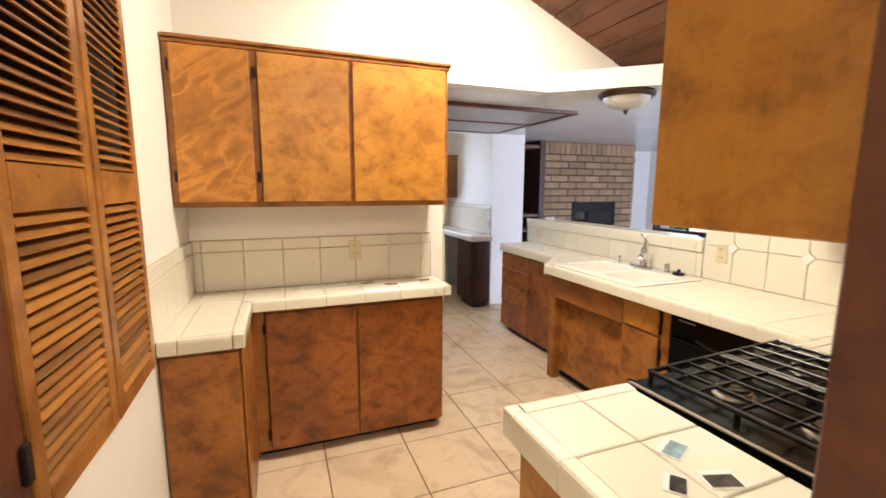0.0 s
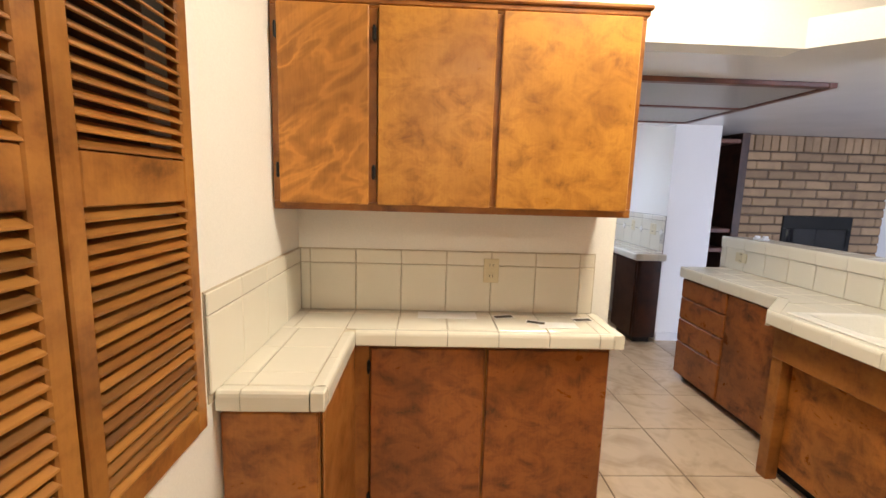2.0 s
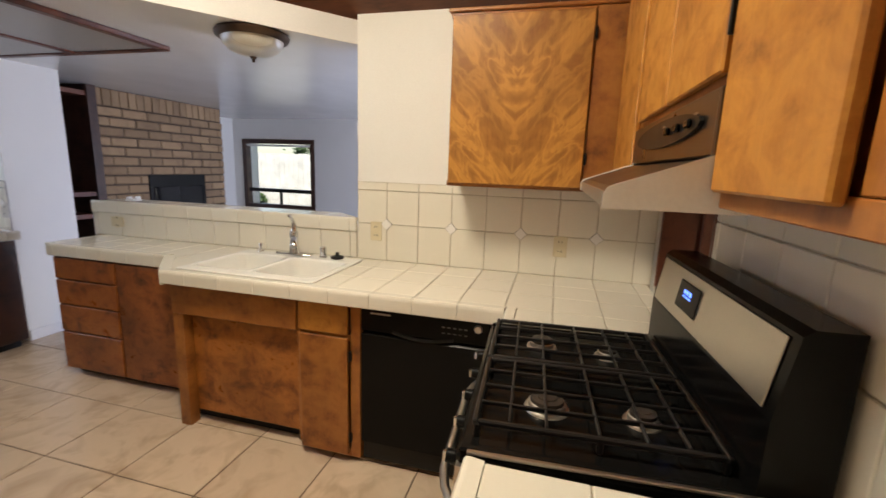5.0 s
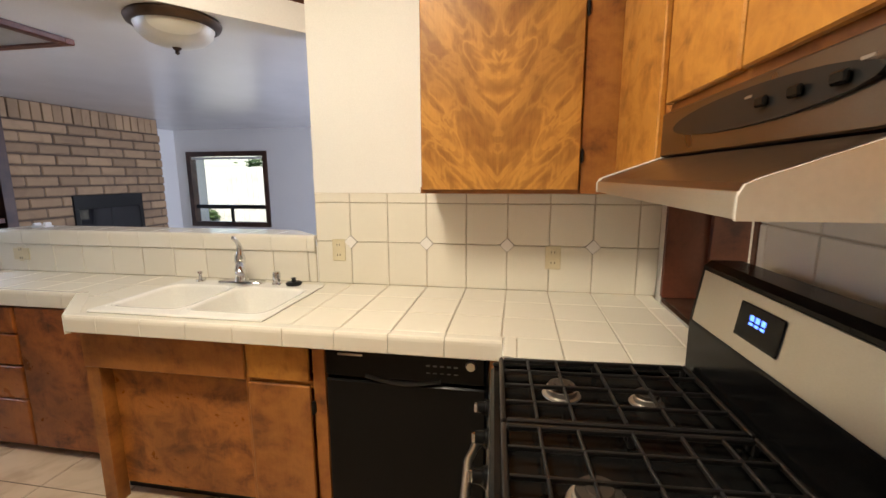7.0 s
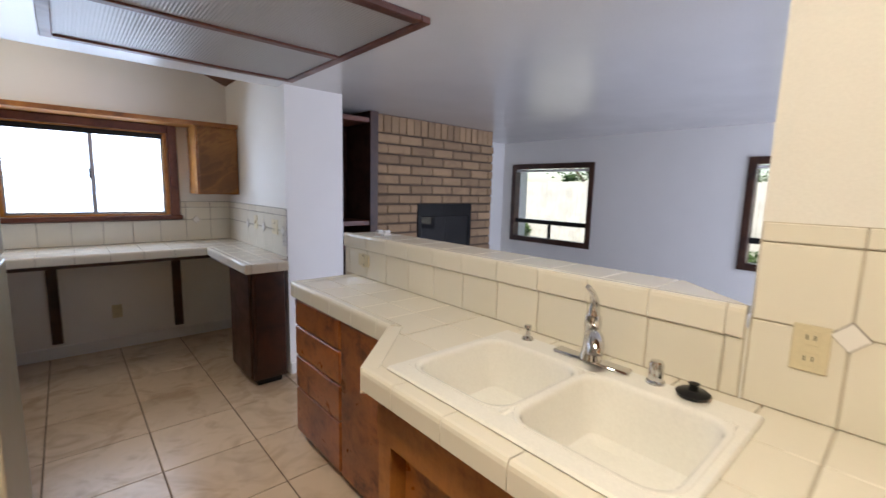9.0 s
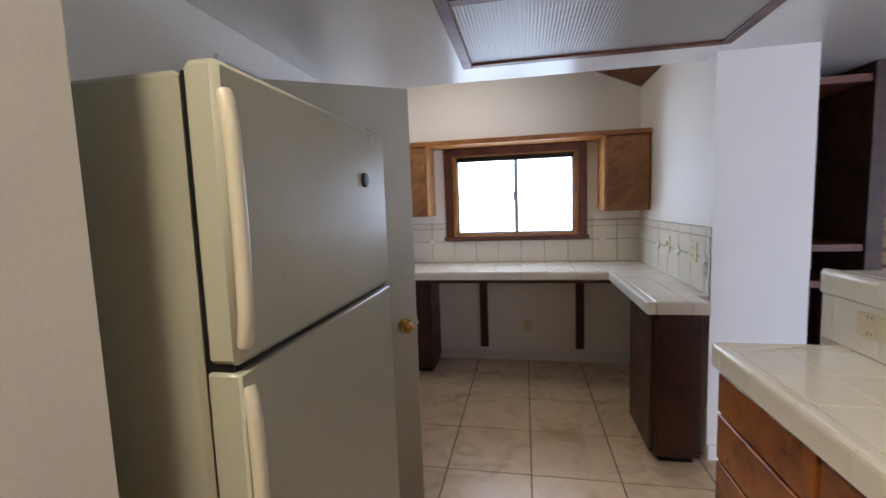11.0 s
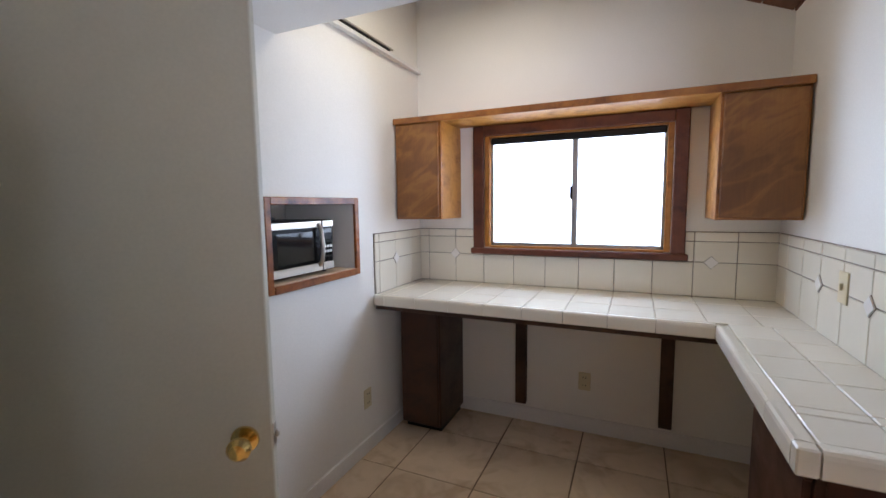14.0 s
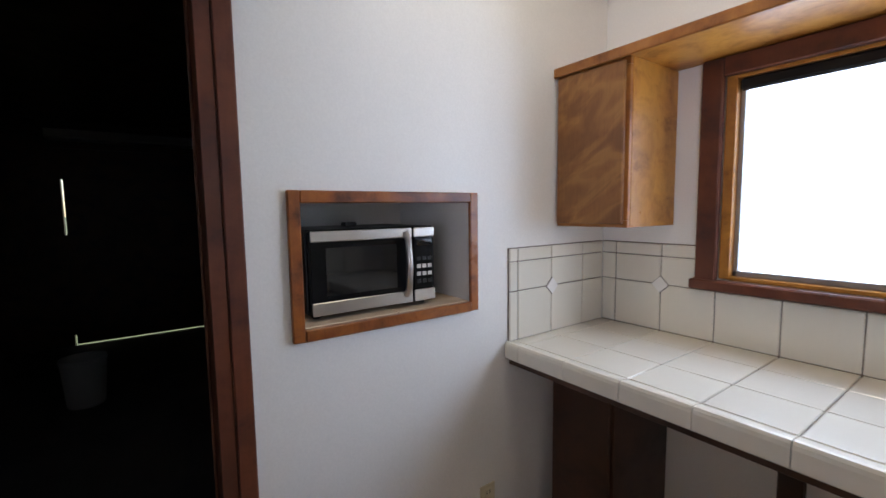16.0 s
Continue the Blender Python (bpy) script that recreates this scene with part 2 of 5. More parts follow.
CARPET = plain("grey_carpet", (0.21, 0.20, 0.20), 0.95, vary=0.15, scale=12, relief=0.6, fine=320)
CONCRETE = plain("grey_concrete", (0.20, 0.19, 0.18), 0.85, vary=0.18, scale=2.5, relief=0.2)
SOOT = plain("soot_black", (0.012, 0.011, 0.010), 0.8, vary=0.3)
PAPER = plain("white_paper", (0.80, 0.79, 0.77), 0.7, vary=0.02)
PHOTO = plain("photo_print_dark", (0.07, 0.06, 0.06), 0.25, vary=0.4, scale=30)
PHOTO_BLUE = plain("photo_print_blue", (0.36, 0.52, 0.62), 0.25, vary=0.3, scale=24)
BRICK = glazed_tile("tan_brick", (0.34, 0.225, 0.125), 0.85, "object", 0.20, 0.5, (0.19, 0.12, 0.075), 0.5)
MORTAR = plain("brown_mortar", (0.13, 0.088, 0.055), 0.95, vary=0.2, scale=14, relief=0.5)
BUCKET = plain("white_bucket_plastic", (0.6, 0.6, 0.6), 0.4, vary=0.05)
FENCE = plain("weathered_fence", (0.80, 0.76, 0.69), 0.85, vary=0.16, scale=3, relief=0.3)
GRASS = plain("lawn", (0.10, 0.14, 0.04), 0.9, vary=0.25, scale=4, relief=0.6)
LEAF = plain("leaf_green", (0.07, 0.13, 0.03), 0.55, vary=0.3, scale=10)
BARK = plain("bark", (0.13, 0.085, 0.055), 0.9, vary=0.3, scale=14, relief=0.6)
STUCCO = plain("pale_stucco", (0.74, 0.72, 0.68), 0.9, vary=0.05, relief=0.3)

GLASS, gnt, gb = material("window_glass", 0.0)
gb.inputs["Transmission Weight"].default_value = 1.0
gb.inputs["IOR"].default_value = 1.1
gb.inputs["Base Color"].default_value = (0.97, 0.98, 0.98, 1)
DARKGLASS = plain("dark_oven_glass", (0.010, 0.010, 0.011), 0.05, vary=0.05)
FROST, fnt, fb = material("frosted_lamp_glass", 0.35)
fb.inputs["Base Color"].default_value = (0.66, 0.64, 0.56, 1)
fb.inputs["Transmission Weight"].default_value = 0.25
PRISM, pnt, pb = material("prismatic_acrylic", 0.34)
pb.inputs["Base Color"].default_value = (0.36, 0.345, 0.32, 1)
pw = pnt.nodes.new("ShaderNodeTexWave")
pw.inputs["Scale"].default_value = 22.0
pnt.links.new(coords(pnt), pw.inputs["Vector"])
bump(pnt, pb, pw.outputs[0], 0.35, 0.004)
BULB, bnt, bb = material("lit_diffuser", 0.5)
bb.inputs["Emission Color"].default_value = (1, 0.84, 0.6, 1)
bb.inputs["Emission Strength"].default_value = 2.5
CLOCK, cnt, cb = material("blue_clock_digits", 0.4)
cb.inputs["Base Color"].default_value = (0.02, 0.05, 0.3, 1)
cb.inputs["Emission Color"].default_value = (0.10, 0.22, 1, 1)
cb.inputs["Emission Strength"].default_value = 2.5

# ---- shapes ----


class Shape:
    """Collects faces in world metres, to become one mesh."""

    def __init__(self):
        self.v, self.f = [], []

    def add(self, verts, faces):
        n = len(self.v)
        self.v += [tuple(p) for p in verts]
        self.f += [tuple(i + n for i in face) for face in faces]
        return self

    def box(self, x0, x1, y0, y1, z0, z1, r=0.002):
        """A box with chamfered edges."""
        (x0, x1), (y0, y1), (z0, z1) = sorted((x0, x1)), sorted((y0, y1)), sorted((z0, z1))
        r = min(r, (x1 - x0) * 0.45, (y1 - y0) * 0.45, (z1 - z0) * 0.45)
        verts, index = [], {}
        for i in (0, 1):
            for j in (0, 1):
                for k in (0, 1):
                    c = ((x0, x1)[i], (y0, y1)[j], (z0, z1)[k])
                    s = (1 - 2 * i, 1 - 2 * j, 1 - 2 * k)
                    for a in range(3):
                        index[i, j, k, a] = len(verts)
                        verts.append([c[n] + (0 if n == a else s[n] * r) for n in range(3)])
        faces = []
        for a in range(3):
            b, c = [(1, 2), (2, 0), (0, 1)][a]
            for side in (0, 1):
                loop = []
                for p, q in ((0, 0), (1, 0), (1, 1), (0, 1)):
                    key = [0, 0, 0]
                    key[a], key[b], key[c] = side, p, q
                    loop.append(index[(*key, a)])
                faces.append(loop if side else loop[::-1])
            for p in (0, 1):
                for q in (0, 1):
                    lo, hi = [0, 0, 0], [0, 0, 0]
                    lo[b], lo[c], hi[b], hi[c] = p, q, p, q
                    lo[a], hi[a] = 0, 1
                    quad = [index[(*lo, b)], index[(*hi, b)], index[(*hi, c)], index[(*lo, c)]]
                    faces.append(quad if p != q else quad[::-1])
        for i in (0, 1):
            for j in (0, 1):
                for k in (0, 1):
                    tri = [index[i, j, k, a] for a in range(3)]
                    faces.append(tri if (i + j + k) % 2 else tri[::-1])
        return self.add(verts, faces)

    def prism(self, poly, axis, lo, hi):
        """A polygon, given in the two axes that follow `axis`, pulled from lo to hi."""
        n = len(poly)
        turn = {"x": lambda u, v, w: (w, u, v), "y": lambda u, v, w: (v, w, u), "z": lambda u, v, w: (u, v, w)}[axis]
        verts = [turn(u, v, lo) for u, v in poly] + [turn(u, v, hi) for u, v in poly]
        area = sum(poly[i][0] * poly[(i + 1) % n][1] - poly[(i + 1) % n][0] * poly[i][1] for i in range(n))
        faces = [tuple(range(n - 1, -1, -1)), tuple(range(n, 2 * n))] + [(i, (i + 1) % n, (i + 1) % n + n, i + n) for i in range(n)]
        if area < 0:
            faces = [f[::-1] for f in faces]
        return self.add(verts, faces)

    def tube(self, points, radius, n=10, closed=False):
        """A round bar through points; radius may be a list."""
        pts = [Vector(p) for p in points]
        rad = radius if isinstance(radius, (list, tuple)) else [radius] * len(pts)
        verts, faces, up = [], [], None
        for i, p in enumerate(pts):
            a, b = pts[max(i - 1, 0)], pts[min(i + 1, len(pts) - 1)]
            way = (b - a).normalized()
            if up is None:
                up = Vector((0, 0, 1)) if abs(way.z) < 0.9 else Vector((1, 0, 0))
            side = way.cross(up).normalized()
            up = side.cross(way).normalized()
            for k in range(n):
                ang = 2 * math.pi * k / n
                verts.append(p + rad[i] * (math.cos(ang) * side + math.sin(ang) * up))
        for i in range(len(pts) - 1):
            for k in range(n):
                faces.append((i * n + k, i * n + (k + 1) % n, (i + 1) * n + (k + 1) % n, (i + 1) * n + k))
        faces.append(tuple(range(n))[::-1])
        faces.append(tuple(range((len(pts) - 1) * n, len(pts) * n)))
        self.add(verts, [f[::-1] for f in faces])
        return self

    def lathe(self, profile, centre, axis=(0, 0, 1), n=28):
        """Turns (radius, height) pairs round an axis through centre."""
        q = Vector((0, 0, 1)).rotation_difference(Vector(axis))
        verts, faces, m = [], [], len(profile)
        for k in range(n):
            ang = 2 * math.pi * k / n
            for r, h in profile:
                verts.append(Vector(centre) + q @ Vector((r * math.cos(ang), r * math.sin(ang), h)))
        for k in range(n):
            for i in range(m - 1):
                a, b = k * m + i, ((k + 1) % n) * m + i
                faces.append((a, b, b + 1, a + 1))
        return self.add(verts, faces)

    def rot(self, m):
        self.v = [tuple(m @ Vector(p)) for p in self.v]
        return self

    def mesh(self, name, origin=(0, 0, 0)):
        data = bpy.data.meshes.new(name)
        ox, oy, oz = origin
        data.from_pydata([(x - ox, y - oy, z - oz) for x, y, z in self.v], [], self.f)
        data.validate()
        data.update()
        return data


ORIGIN = {}


def thing(name, at, label, category, group="", kind=""):
    """The Empty at a thing's base that carries its parts."""
    ob = new(name)
    ob.empty_display_size = 0.05
    ob.location = at
    ORIGIN[ob.name] = tuple(at)
    return tagged(ob, label, category, group, kind)


def part(name, shape, mat, parent, label="", smooth=False):
    """One mesh under a thing or a part."""
    base = ORIGIN[parent.name]
    data = shape.mesh(name, base)
    data.materials.append(mat)
    if smooth:
        data.polygons.foreach_set("use_smooth", [True] * len(data.polygons))
        data.set_sharp_from_angle(angle=radians(40))
    ob = new(name, data)
    ob.parent = parent
    ORIGIN[ob.name] = base
    return tagged(ob, label)


def solid(name, shape, mat, label="", category="", kind="structure", at=(0, 0, 0), smooth=False, group=""):
    """A thing or a piece of the setting that is one mesh."""
    data = shape.mesh(name, at)
    data.materials.append(mat)
    if smooth:
        data.polygons.foreach_set("use_smooth", [True] * len(data.polygons))
        data.set_sharp_from_angle(angle=radians(40))
    ob = new(name, data)
    ob.location = at
    ORIGIN[ob.name] = tuple(at)
    return tagged(ob, label, category, group, kind)


def piece(name, data, parent, at):
    """A small repeated piece on shared mesh data, in world metres."""
    ob = new(name, data)
    ob.parent = parent
    base = ORIGIN[parent.name]
    ob.location = (at[0] - base[0], at[1] - base[1], at[2] - base[2])
    return ob


PIECES = {}


def block(sx, sy, sz, mat, r=0.003):
    """Shared mesh data of a chamfered block centred on its origin."""
    key = (round(sx, 3), round(sy, 3), round(sz, 3), mat.name, r)
    if key not in PIECES:
        data = Shape().box(-sx / 2, sx / 2, -sy / 2, sy / 2, -sz / 2, sz / 2, r).mesh("piece")
        data.materials.append(mat)
        PIECES[key] = data
    return PIECES[key]


def tiles(parent, axis, face, out, us, vs, mat=None, thick=0.008, gap=0.0032, skip=(), name="tile"):
    """Tiles between the lines us and vs on the plane axis = face; out: the side (+1/-1) on which they stand proud.
    us, vs run along the other two axes in x, y, z order. skip: boxes (u0, u1, v0, v1) left free."""
    mat = mat or TILE
    for u0, u1 in zip(us, us[1:]):
        for v0, v1 in zip(vs, vs[1:]):
            cu, cv = (u0 + u1) / 2, (v0 + v1) / 2
            if any(a < cu < b and c < cv < d for a, b, c, d in skip):
                continue
            su, sv, w = abs(u1 - u0) - gap, abs(v1 - v0) - gap, face + out * thick / 2
            if su < 0.004 or sv < 0.004:
                continue
            if axis == "x":
                piece(name, block(thick, su, sv, mat), parent, (w, cu, cv))
            elif axis == "y":
                piece(name, block(su, thick, sv, mat), parent, (cu, w, cv))
            else:
                piece(name, block(su, sv, thick, mat), parent, (cu, cv, w))


def lines(a, b, step, start):
    """Joint lines from a to b at `step`, one of them at `start`."""
    k = math.ceil((a - start) / step + 0.15)
    out = [a]
    while start + k * step < b - 0.15 * step:
        out.append(start + k * step)
        k += 1
    return out + [b]


DIAMOND = {}


def diamond(parent, axis, face, out, u, z):
    if axis not in DIAMOND:
        h = 0.034
        poly = [(0, -h), (h, 0), (0, h), (-h, 0)]
        if axis == "y":
            poly = [(b, a) for a, b in poly]
        s = Shape().prism(poly, axis, -0.002, 0.002)
        DIAMOND[axis] = s.mesh("diamond_tile")
        DIAMOND[axis].materials.append(TILE_WHITE)
        rim = [(1.09 * a, 1.09 * b) for a, b in poly]
        DIAMOND[axis + "rim"] = Shape().prism(rim, axis, -0.001, 0.001).mesh("diamond_joint")
        DIAMOND[axis + "rim"].materials.append(GROUT_MID)
    v = face + out * 0.0011
    piece("diamond_joint", DIAMOND[axis + "rim"], parent, (v, u, z) if axis == "x" else (u, v, z))
    w = face + out * 0.0042
    piece("diamond_tile", DIAMOND[axis], parent, (w, u, z) if axis == "x" else (u, w, z))


def v_cap(parent, axis, run, fixed, side, ztop, step=0.21, start=None, depth=0.045, drop=0.078):
    """The rounded tile trim on a counter's front edge. run: (from, to) along `axis`; fixed: where the outer face stands; side: which way it faces."""
    marks = lines(run[0], run[1], step, run[0] if start is None else start)
    for a, b in zip(marks, marks[1:]):
        g = 0.0013
        out = []
        for u, v in ((-depth, 0), (-0.016, 0.004), (-0.007, 0.003), (-0.002, -0.004), (0, -0.014), (0, -drop + 0.004), (-0.004, -drop), (-0.02, -drop), (-0.02, -0.02), (-depth, -0.02)):
            out.append((fixed + side * u, ztop + v))
        s = Shape()
        s.prism([(z, x) for x, z in out] if axis == "y" else out, axis, a + g, b - g)
        part("edge_tile", s, TILE_ISLAND, parent)


# ---- large structure ----
ZC = 2.18          # flat ceiling
WX, AY, EX = 0.14, 2.66, 3.22   # west wall, cupboard wall, sink wall (faces)
NY, UX, UE = 6.30, 1.015, 3.12  # desk wall, doorway wall, desk room's east wall
SY = 0.262          # stove wall
LX, LY = 7.0, 6.10  # living room's far walls


def slope(x):
    return 2.36 + 0.437 * (3.17 - x)


def walls(name, boxes, label="", mat=None):
    s = Shape()
    for b in boxes:
        s.box(*b, 0)
    return solid(name, s, mat or PAINT, label or "white painted plaster wall", "wall")


# ground under everything, one sheet
solid("ground", Shape().box(-400, 400, -400, 400, -0.30, -0.12, 0), GRASS, "green lawn reaching the horizon", "ground")
floor = solid("floor", Shape().box(-0.2, 3.36, -2.2, 2.79, -0.12, -0.006, 0).box(0.895, 3.36, 2.79, 6.42, -0.12, -0.006, 0), GROUT_DARK, "beige stone-look floor tiles with dark grout", "floor")
solid("floor_living", Shape().box(3.362, 7.6, -0.7, 6.6, -0.12, -0.004, 0), CARPET, "grey carpet of the living room", "floor")
solid("floor_garage", Shape().box(-4.0, 0.893, 2.792, 6.42, -0.12, -0.02, 0), CONCRETE, "dark concrete garage floor", "floor")

walls("wall_west", [(WX - 0.12, WX, -2.2, 0.95, 0, 4.0), (WX - 0.12, WX, 0.95, 1.76, 0, 0.87), (WX - 0.12, WX, 0.95, 1.76, 2.42, 4.0), (WX - 0.12, WX, 1.76, 2.78, 0, 4.0)])
# Added dark panel: gives the shade between the shutter slats.
solid("hatch_back", Shape().box(WX - 0.115, WX - 0.08, 0.95, 1.76, 0.87, 2.42), DARKWOOD_SHADE, "dark panel standing in for the shade behind the shutters", "cupboard")
walls("wall_cupboards", [(WX, 1.625, AY, AY + 0.15, 0, 4.0), (1.625, 2.42, AY, AY + 0.12, ZC, 3.2), (2.42, EX + 0.14, AY, AY + 0.12, 2.31, 2.9)])
walls("wall_south", [(1.20, 2.44, SY - 0.16, SY, 0, 3.4), (2.44, 3.19, SY - 0.16, SY, 0, 0.90), (2.44, 3.19, SY - 0.16, SY, 1.46, 2.9), (3.19, EX + 0.14, SY - 0.16, SY, 0, 2.6)])
walls("wall_sink", [(EX, EX + 0.14, -2.2, 1.98, 0, 2.5), (EX, EX + 0.14, 1.98, 4.15, 0, 1.12)])
walls("wall_back", [(-0.2, 7.6, -2.32, -2.2, 0, 4.2)])
walls("wall_door", [(UX - 0.12, UX, 2.78, 3.86, 0, 3.9), (UX - 0.12, UX, 3.86, 4.72, 2.05, 3.9), (UX - 0.12, UX, 4.72, 4.90, 0, 3.9), (UX - 0.12, UX, 4.90, 5.505, 0, 1.105), (UX - 0.12, UX, 4.90, 5.505, 1.47, 3.9), (UX - 0.12, UX, 5.505, 6.42, 0, 3.9)])
walls("wall_north", [(UX - 0.12, 1.50, NY, NY + 0.15, 0, 3.9), (2.62, UE + 0.5, NY, NY + 0.15, 0, 3.9), (1.50, 2.62, NY, NY + 0.15, 0, 1.166), (1.50, 2.62, NY, NY + 0.15, 1.91, 3.9)])
walls("wall_desk_east", [(UE, 3.58, 4.85, NY, 0, 2.6)])
walls("wall_living_north", [(3.58, 7.6, LY, LY + 0.15, 0, 2.5)])
walls("wall_living_east", [(LX, LX + 0.15, -0.7, 1.50, 0, 2.5), (LX, LX + 0.15, 1.50, 2.93, 0, 0.735), (LX, LX + 0.15, 1.50, 2.93, 1.862, 2.5), (LX, LX + 0.15, 2.93, 4.58, 0, 2.5),
                           (LX, LX + 0.15, 4.58, 5.915, 0, 0.735), (LX, LX + 0.15, 4.58, 5.915, 1.862, 2.5), (LX, LX + 0.15, 5.915, LY, 0, 2.5)])
# Unseen wall; its wide opening is added for the fill lamp.
walls("wall_living_south", [(EX + 0.14, 4.4, -0.7, -0.55, 0, 2.5), (6.8, 7.6, -0.7, -0.55, 0, 2.5), (4.4, 6.8, -0.7, -0.55, 2.08, 2.5)])
# The garage's darkness is put into the colour of its walls and ceiling.
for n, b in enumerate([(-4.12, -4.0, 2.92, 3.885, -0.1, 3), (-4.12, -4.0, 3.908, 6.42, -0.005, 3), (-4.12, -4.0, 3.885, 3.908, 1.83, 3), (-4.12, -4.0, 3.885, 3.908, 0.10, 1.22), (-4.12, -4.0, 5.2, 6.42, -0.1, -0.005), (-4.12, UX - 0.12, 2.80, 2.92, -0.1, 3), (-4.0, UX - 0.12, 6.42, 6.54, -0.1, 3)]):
    walls("wall_garage_%d" % n, [b], "garage wall coloured dark for the unlit room", mat=DARKWOOD_SHADE)
solid("ceiling_garage", Shape().box(-4.1, UX - 0.121, 2.79, 6.5, 2.45, 2.6), DARKWOOD_SHADE, "garage ceiling coloured dark for the unlit room", "ceiling")

# flat ceiling with the slanted ledge over the sink bar
flat = Shape().prism([(1.615, AY + 0.121), (2.421, AY + 0.121), (2.421, AY + 0.002), (EX, 1.98), (EX + 0.14, 1.98), (EX + 0.14, 5.0), (UX - 0.12, 5.0), (UX - 0.12, AY + 0.12)], "z", ZC, 2.31)
solid("ceiling_flat", flat, CEIL, "smooth white flat ceiling with slanted front edge", "ceiling")
solid("ceiling_living", Shape().box(EX + 0.14, 7.6, -0.7, 6.6, ZC, 2.31, 0), CEIL, "smooth white living room ceiling", "ceiling")
s = Shape()
s.box(UX - 0.12, 3.6, 4.93, 4.998, 2.315, 3.9)
solid("wall_over_desk_room", s, PAINT, "white painted upstand above the flat ceiling", "wall")

# sloped cedar plank ceilings
s = Shape()
rng = random.Random(4)
x = -0.4
while x < 3.3:
    w = 0.135
    for ya, yb in ((-2.3, 2.9), (4.9, 6.5)):
        y = ya
        while y < yb:
            l = min(rng.uniform(1.0, 2.6), yb - y)
            a, b = x + 0.004, x + w - 0.004
            lift = rng.uniform(0, 0.003)
            s.prism([(slope(a) + lift, a), (slope(b) + lift, b), (slope(b) + 0.02, b), (slope(a) + 0.02, a)], "y", y + 0.0015, y + l - 0.0015)
            y += l
    x += w
solid("ceiling_planks", s, PLANK, "dark reddish cedar plank sloped ceiling", "ceiling")
# Unseen slabs above the ceilings, added to keep the sun out.
s = Shape().prism([(slope(-0.6) + 0.03, -0.6), (slope(3.36) + 0.03, 3.36), (slope(3.36) + 0.2, 3.36), (slope(-0.6) + 0.2, -0.6)], "y", -2.4, 2.66).prism([(slope(-0.6) + 0.03, -0.6), (slope(3.36) + 0.03, 3.36), (slope(3.36) + 0.2, 3.36), (slope(-0.6) + 0.2, -0.6)], "y", 2.66, 6.6)
solid("roof_deck", s, DARKWOOD_SHADE, "unseen slab added above the planks to block the sun", "roof")
solid("roof_living", Shape().box(3.3, 8.0, -1.2, 6.9, 2.52, 2.62), DARKWOOD_SHADE, "unseen slab added over the living room to block the sun", "roof")

# baseboards
solid("baseboard_west", Shape().box(UX, UX + 0.014, 4.78, NY, 0, 0.09, 0.004), TRIM_WHITE, "white painted baseboard", "baseboard")
solid("baseboard_north", Shape().box(UX + 0.015, UE, NY - 0.014, NY, 0, 0.10, 0.004), TRIM_WHITE, "white painted baseboard", "baseboard")
solid("baseboard_column", Shape().box(UE + 0.002, 3.58, 4.836, 4.85, 0, 0.09, 0.004), TRIM_WHITE, "white painted baseboard", "baseboard")

# end casing of the stove wall
solid("wall_end_casing", Shape().box(1.178, 1.199, SY - 0.17, SY + 0.004, 0, 2.6, 0.004), REDWOOD, "dark stained wooden casing on the wall end", "casing", kind="structure")

# pass-through window behind the stove corner, wood lined
pt = thing("window_pass", (2.8, SY, 0.9), "wood-lined opening in the stove wall", "opening", kind="structure")
part("jamb", Shape().box(3.162, 3.19, -0.05, SY + 0.012, 0.93, 1.44), REDWOOD, pt)
part("jamb", Shape().box(3.13, 3.160, -0.05, 0.10, 0.93, 1.44), REDWOOD, pt)
part("jamb", Shape().box(2.44, 2.465, -0.05, SY + 0.012, 0.93, 1.44), REDWOOD, pt)
part("sill", Shape().box(2.44, 3.19, -0.05, SY + 0.004, 0.902, 0.928), DARKWOOD_SHADE, pt)
part("head", Shape().box(2.44, 3.19, -0.05, SY + 0.012, 1.441, 1.46), REDWOOD, pt)

# ---- counters and splash tiles ----
TOP = 0.925


def counter(name, label, slab):
    s = Shape()
    for poly, z0, z1 in slab:
        s.prism(poly, "z", z0, z1)
    return solid(name, s, GROUT, label, "countertop", kind="structure")


def rect(x0, x1, y0, y1):
    return [(x0, y0), (x1, y0), (x1, y1), (x0, y1)]


TT = TOP - 0.008
ctA = counter("countertop_cupboards", "cream tiled L-shaped countertop with rounded edge tiles", [(rect(WX, 0.45, 1.845, AY), 0.87, TT), (rect(0.45, 1.535, 2.365, AY), 0.87, TT)])
xs = lines(WX, 1.515, 0.212, 0.405)
tiles(ctA, "z", TT, 1, xs, [2.385, 2.597, AY])
tiles(ctA, "z", TT, 1, [WX + 0.002, 0.218, 0.405], lines(1.87, 2.385, 0.212, 2.385))
v_cap(ctA, "x", (0.455, 1.515), 2.335, -1, TOP, start=0.617, drop=0.058)
v_cap(ctA, "x", (WX + 0.01, 0.411), 1.82, -1, TOP, start=0.218, drop=0.058)
v_cap(ctA, "y", (1.8645, 2.335), 0.455, 1, TOP, drop=0.058)
v_cap(ctA, "y", (2.335, AY - 0.01), 1.56, 1, TOP, drop=0.058)
for cx, cy in ((1.538, 2.357), (0.433, 1.842)):
    part("edge_tile", Shape().box(cx - 0.0205, cx + 0.0215, cy - 0.0215, cy + 0.0205, TOP - 0.058, TOP + 0.003, 0.004), TILE_ISLAND, ctA)

spA = solid("backsplash_cupboards", Shape().box(WX + 0.0005, 1.54, AY - 0.004, AY - 0.0005, 0.90, 1.218, 0), GROUT, "cream tile backsplash with brown grout lines", "backsplash")
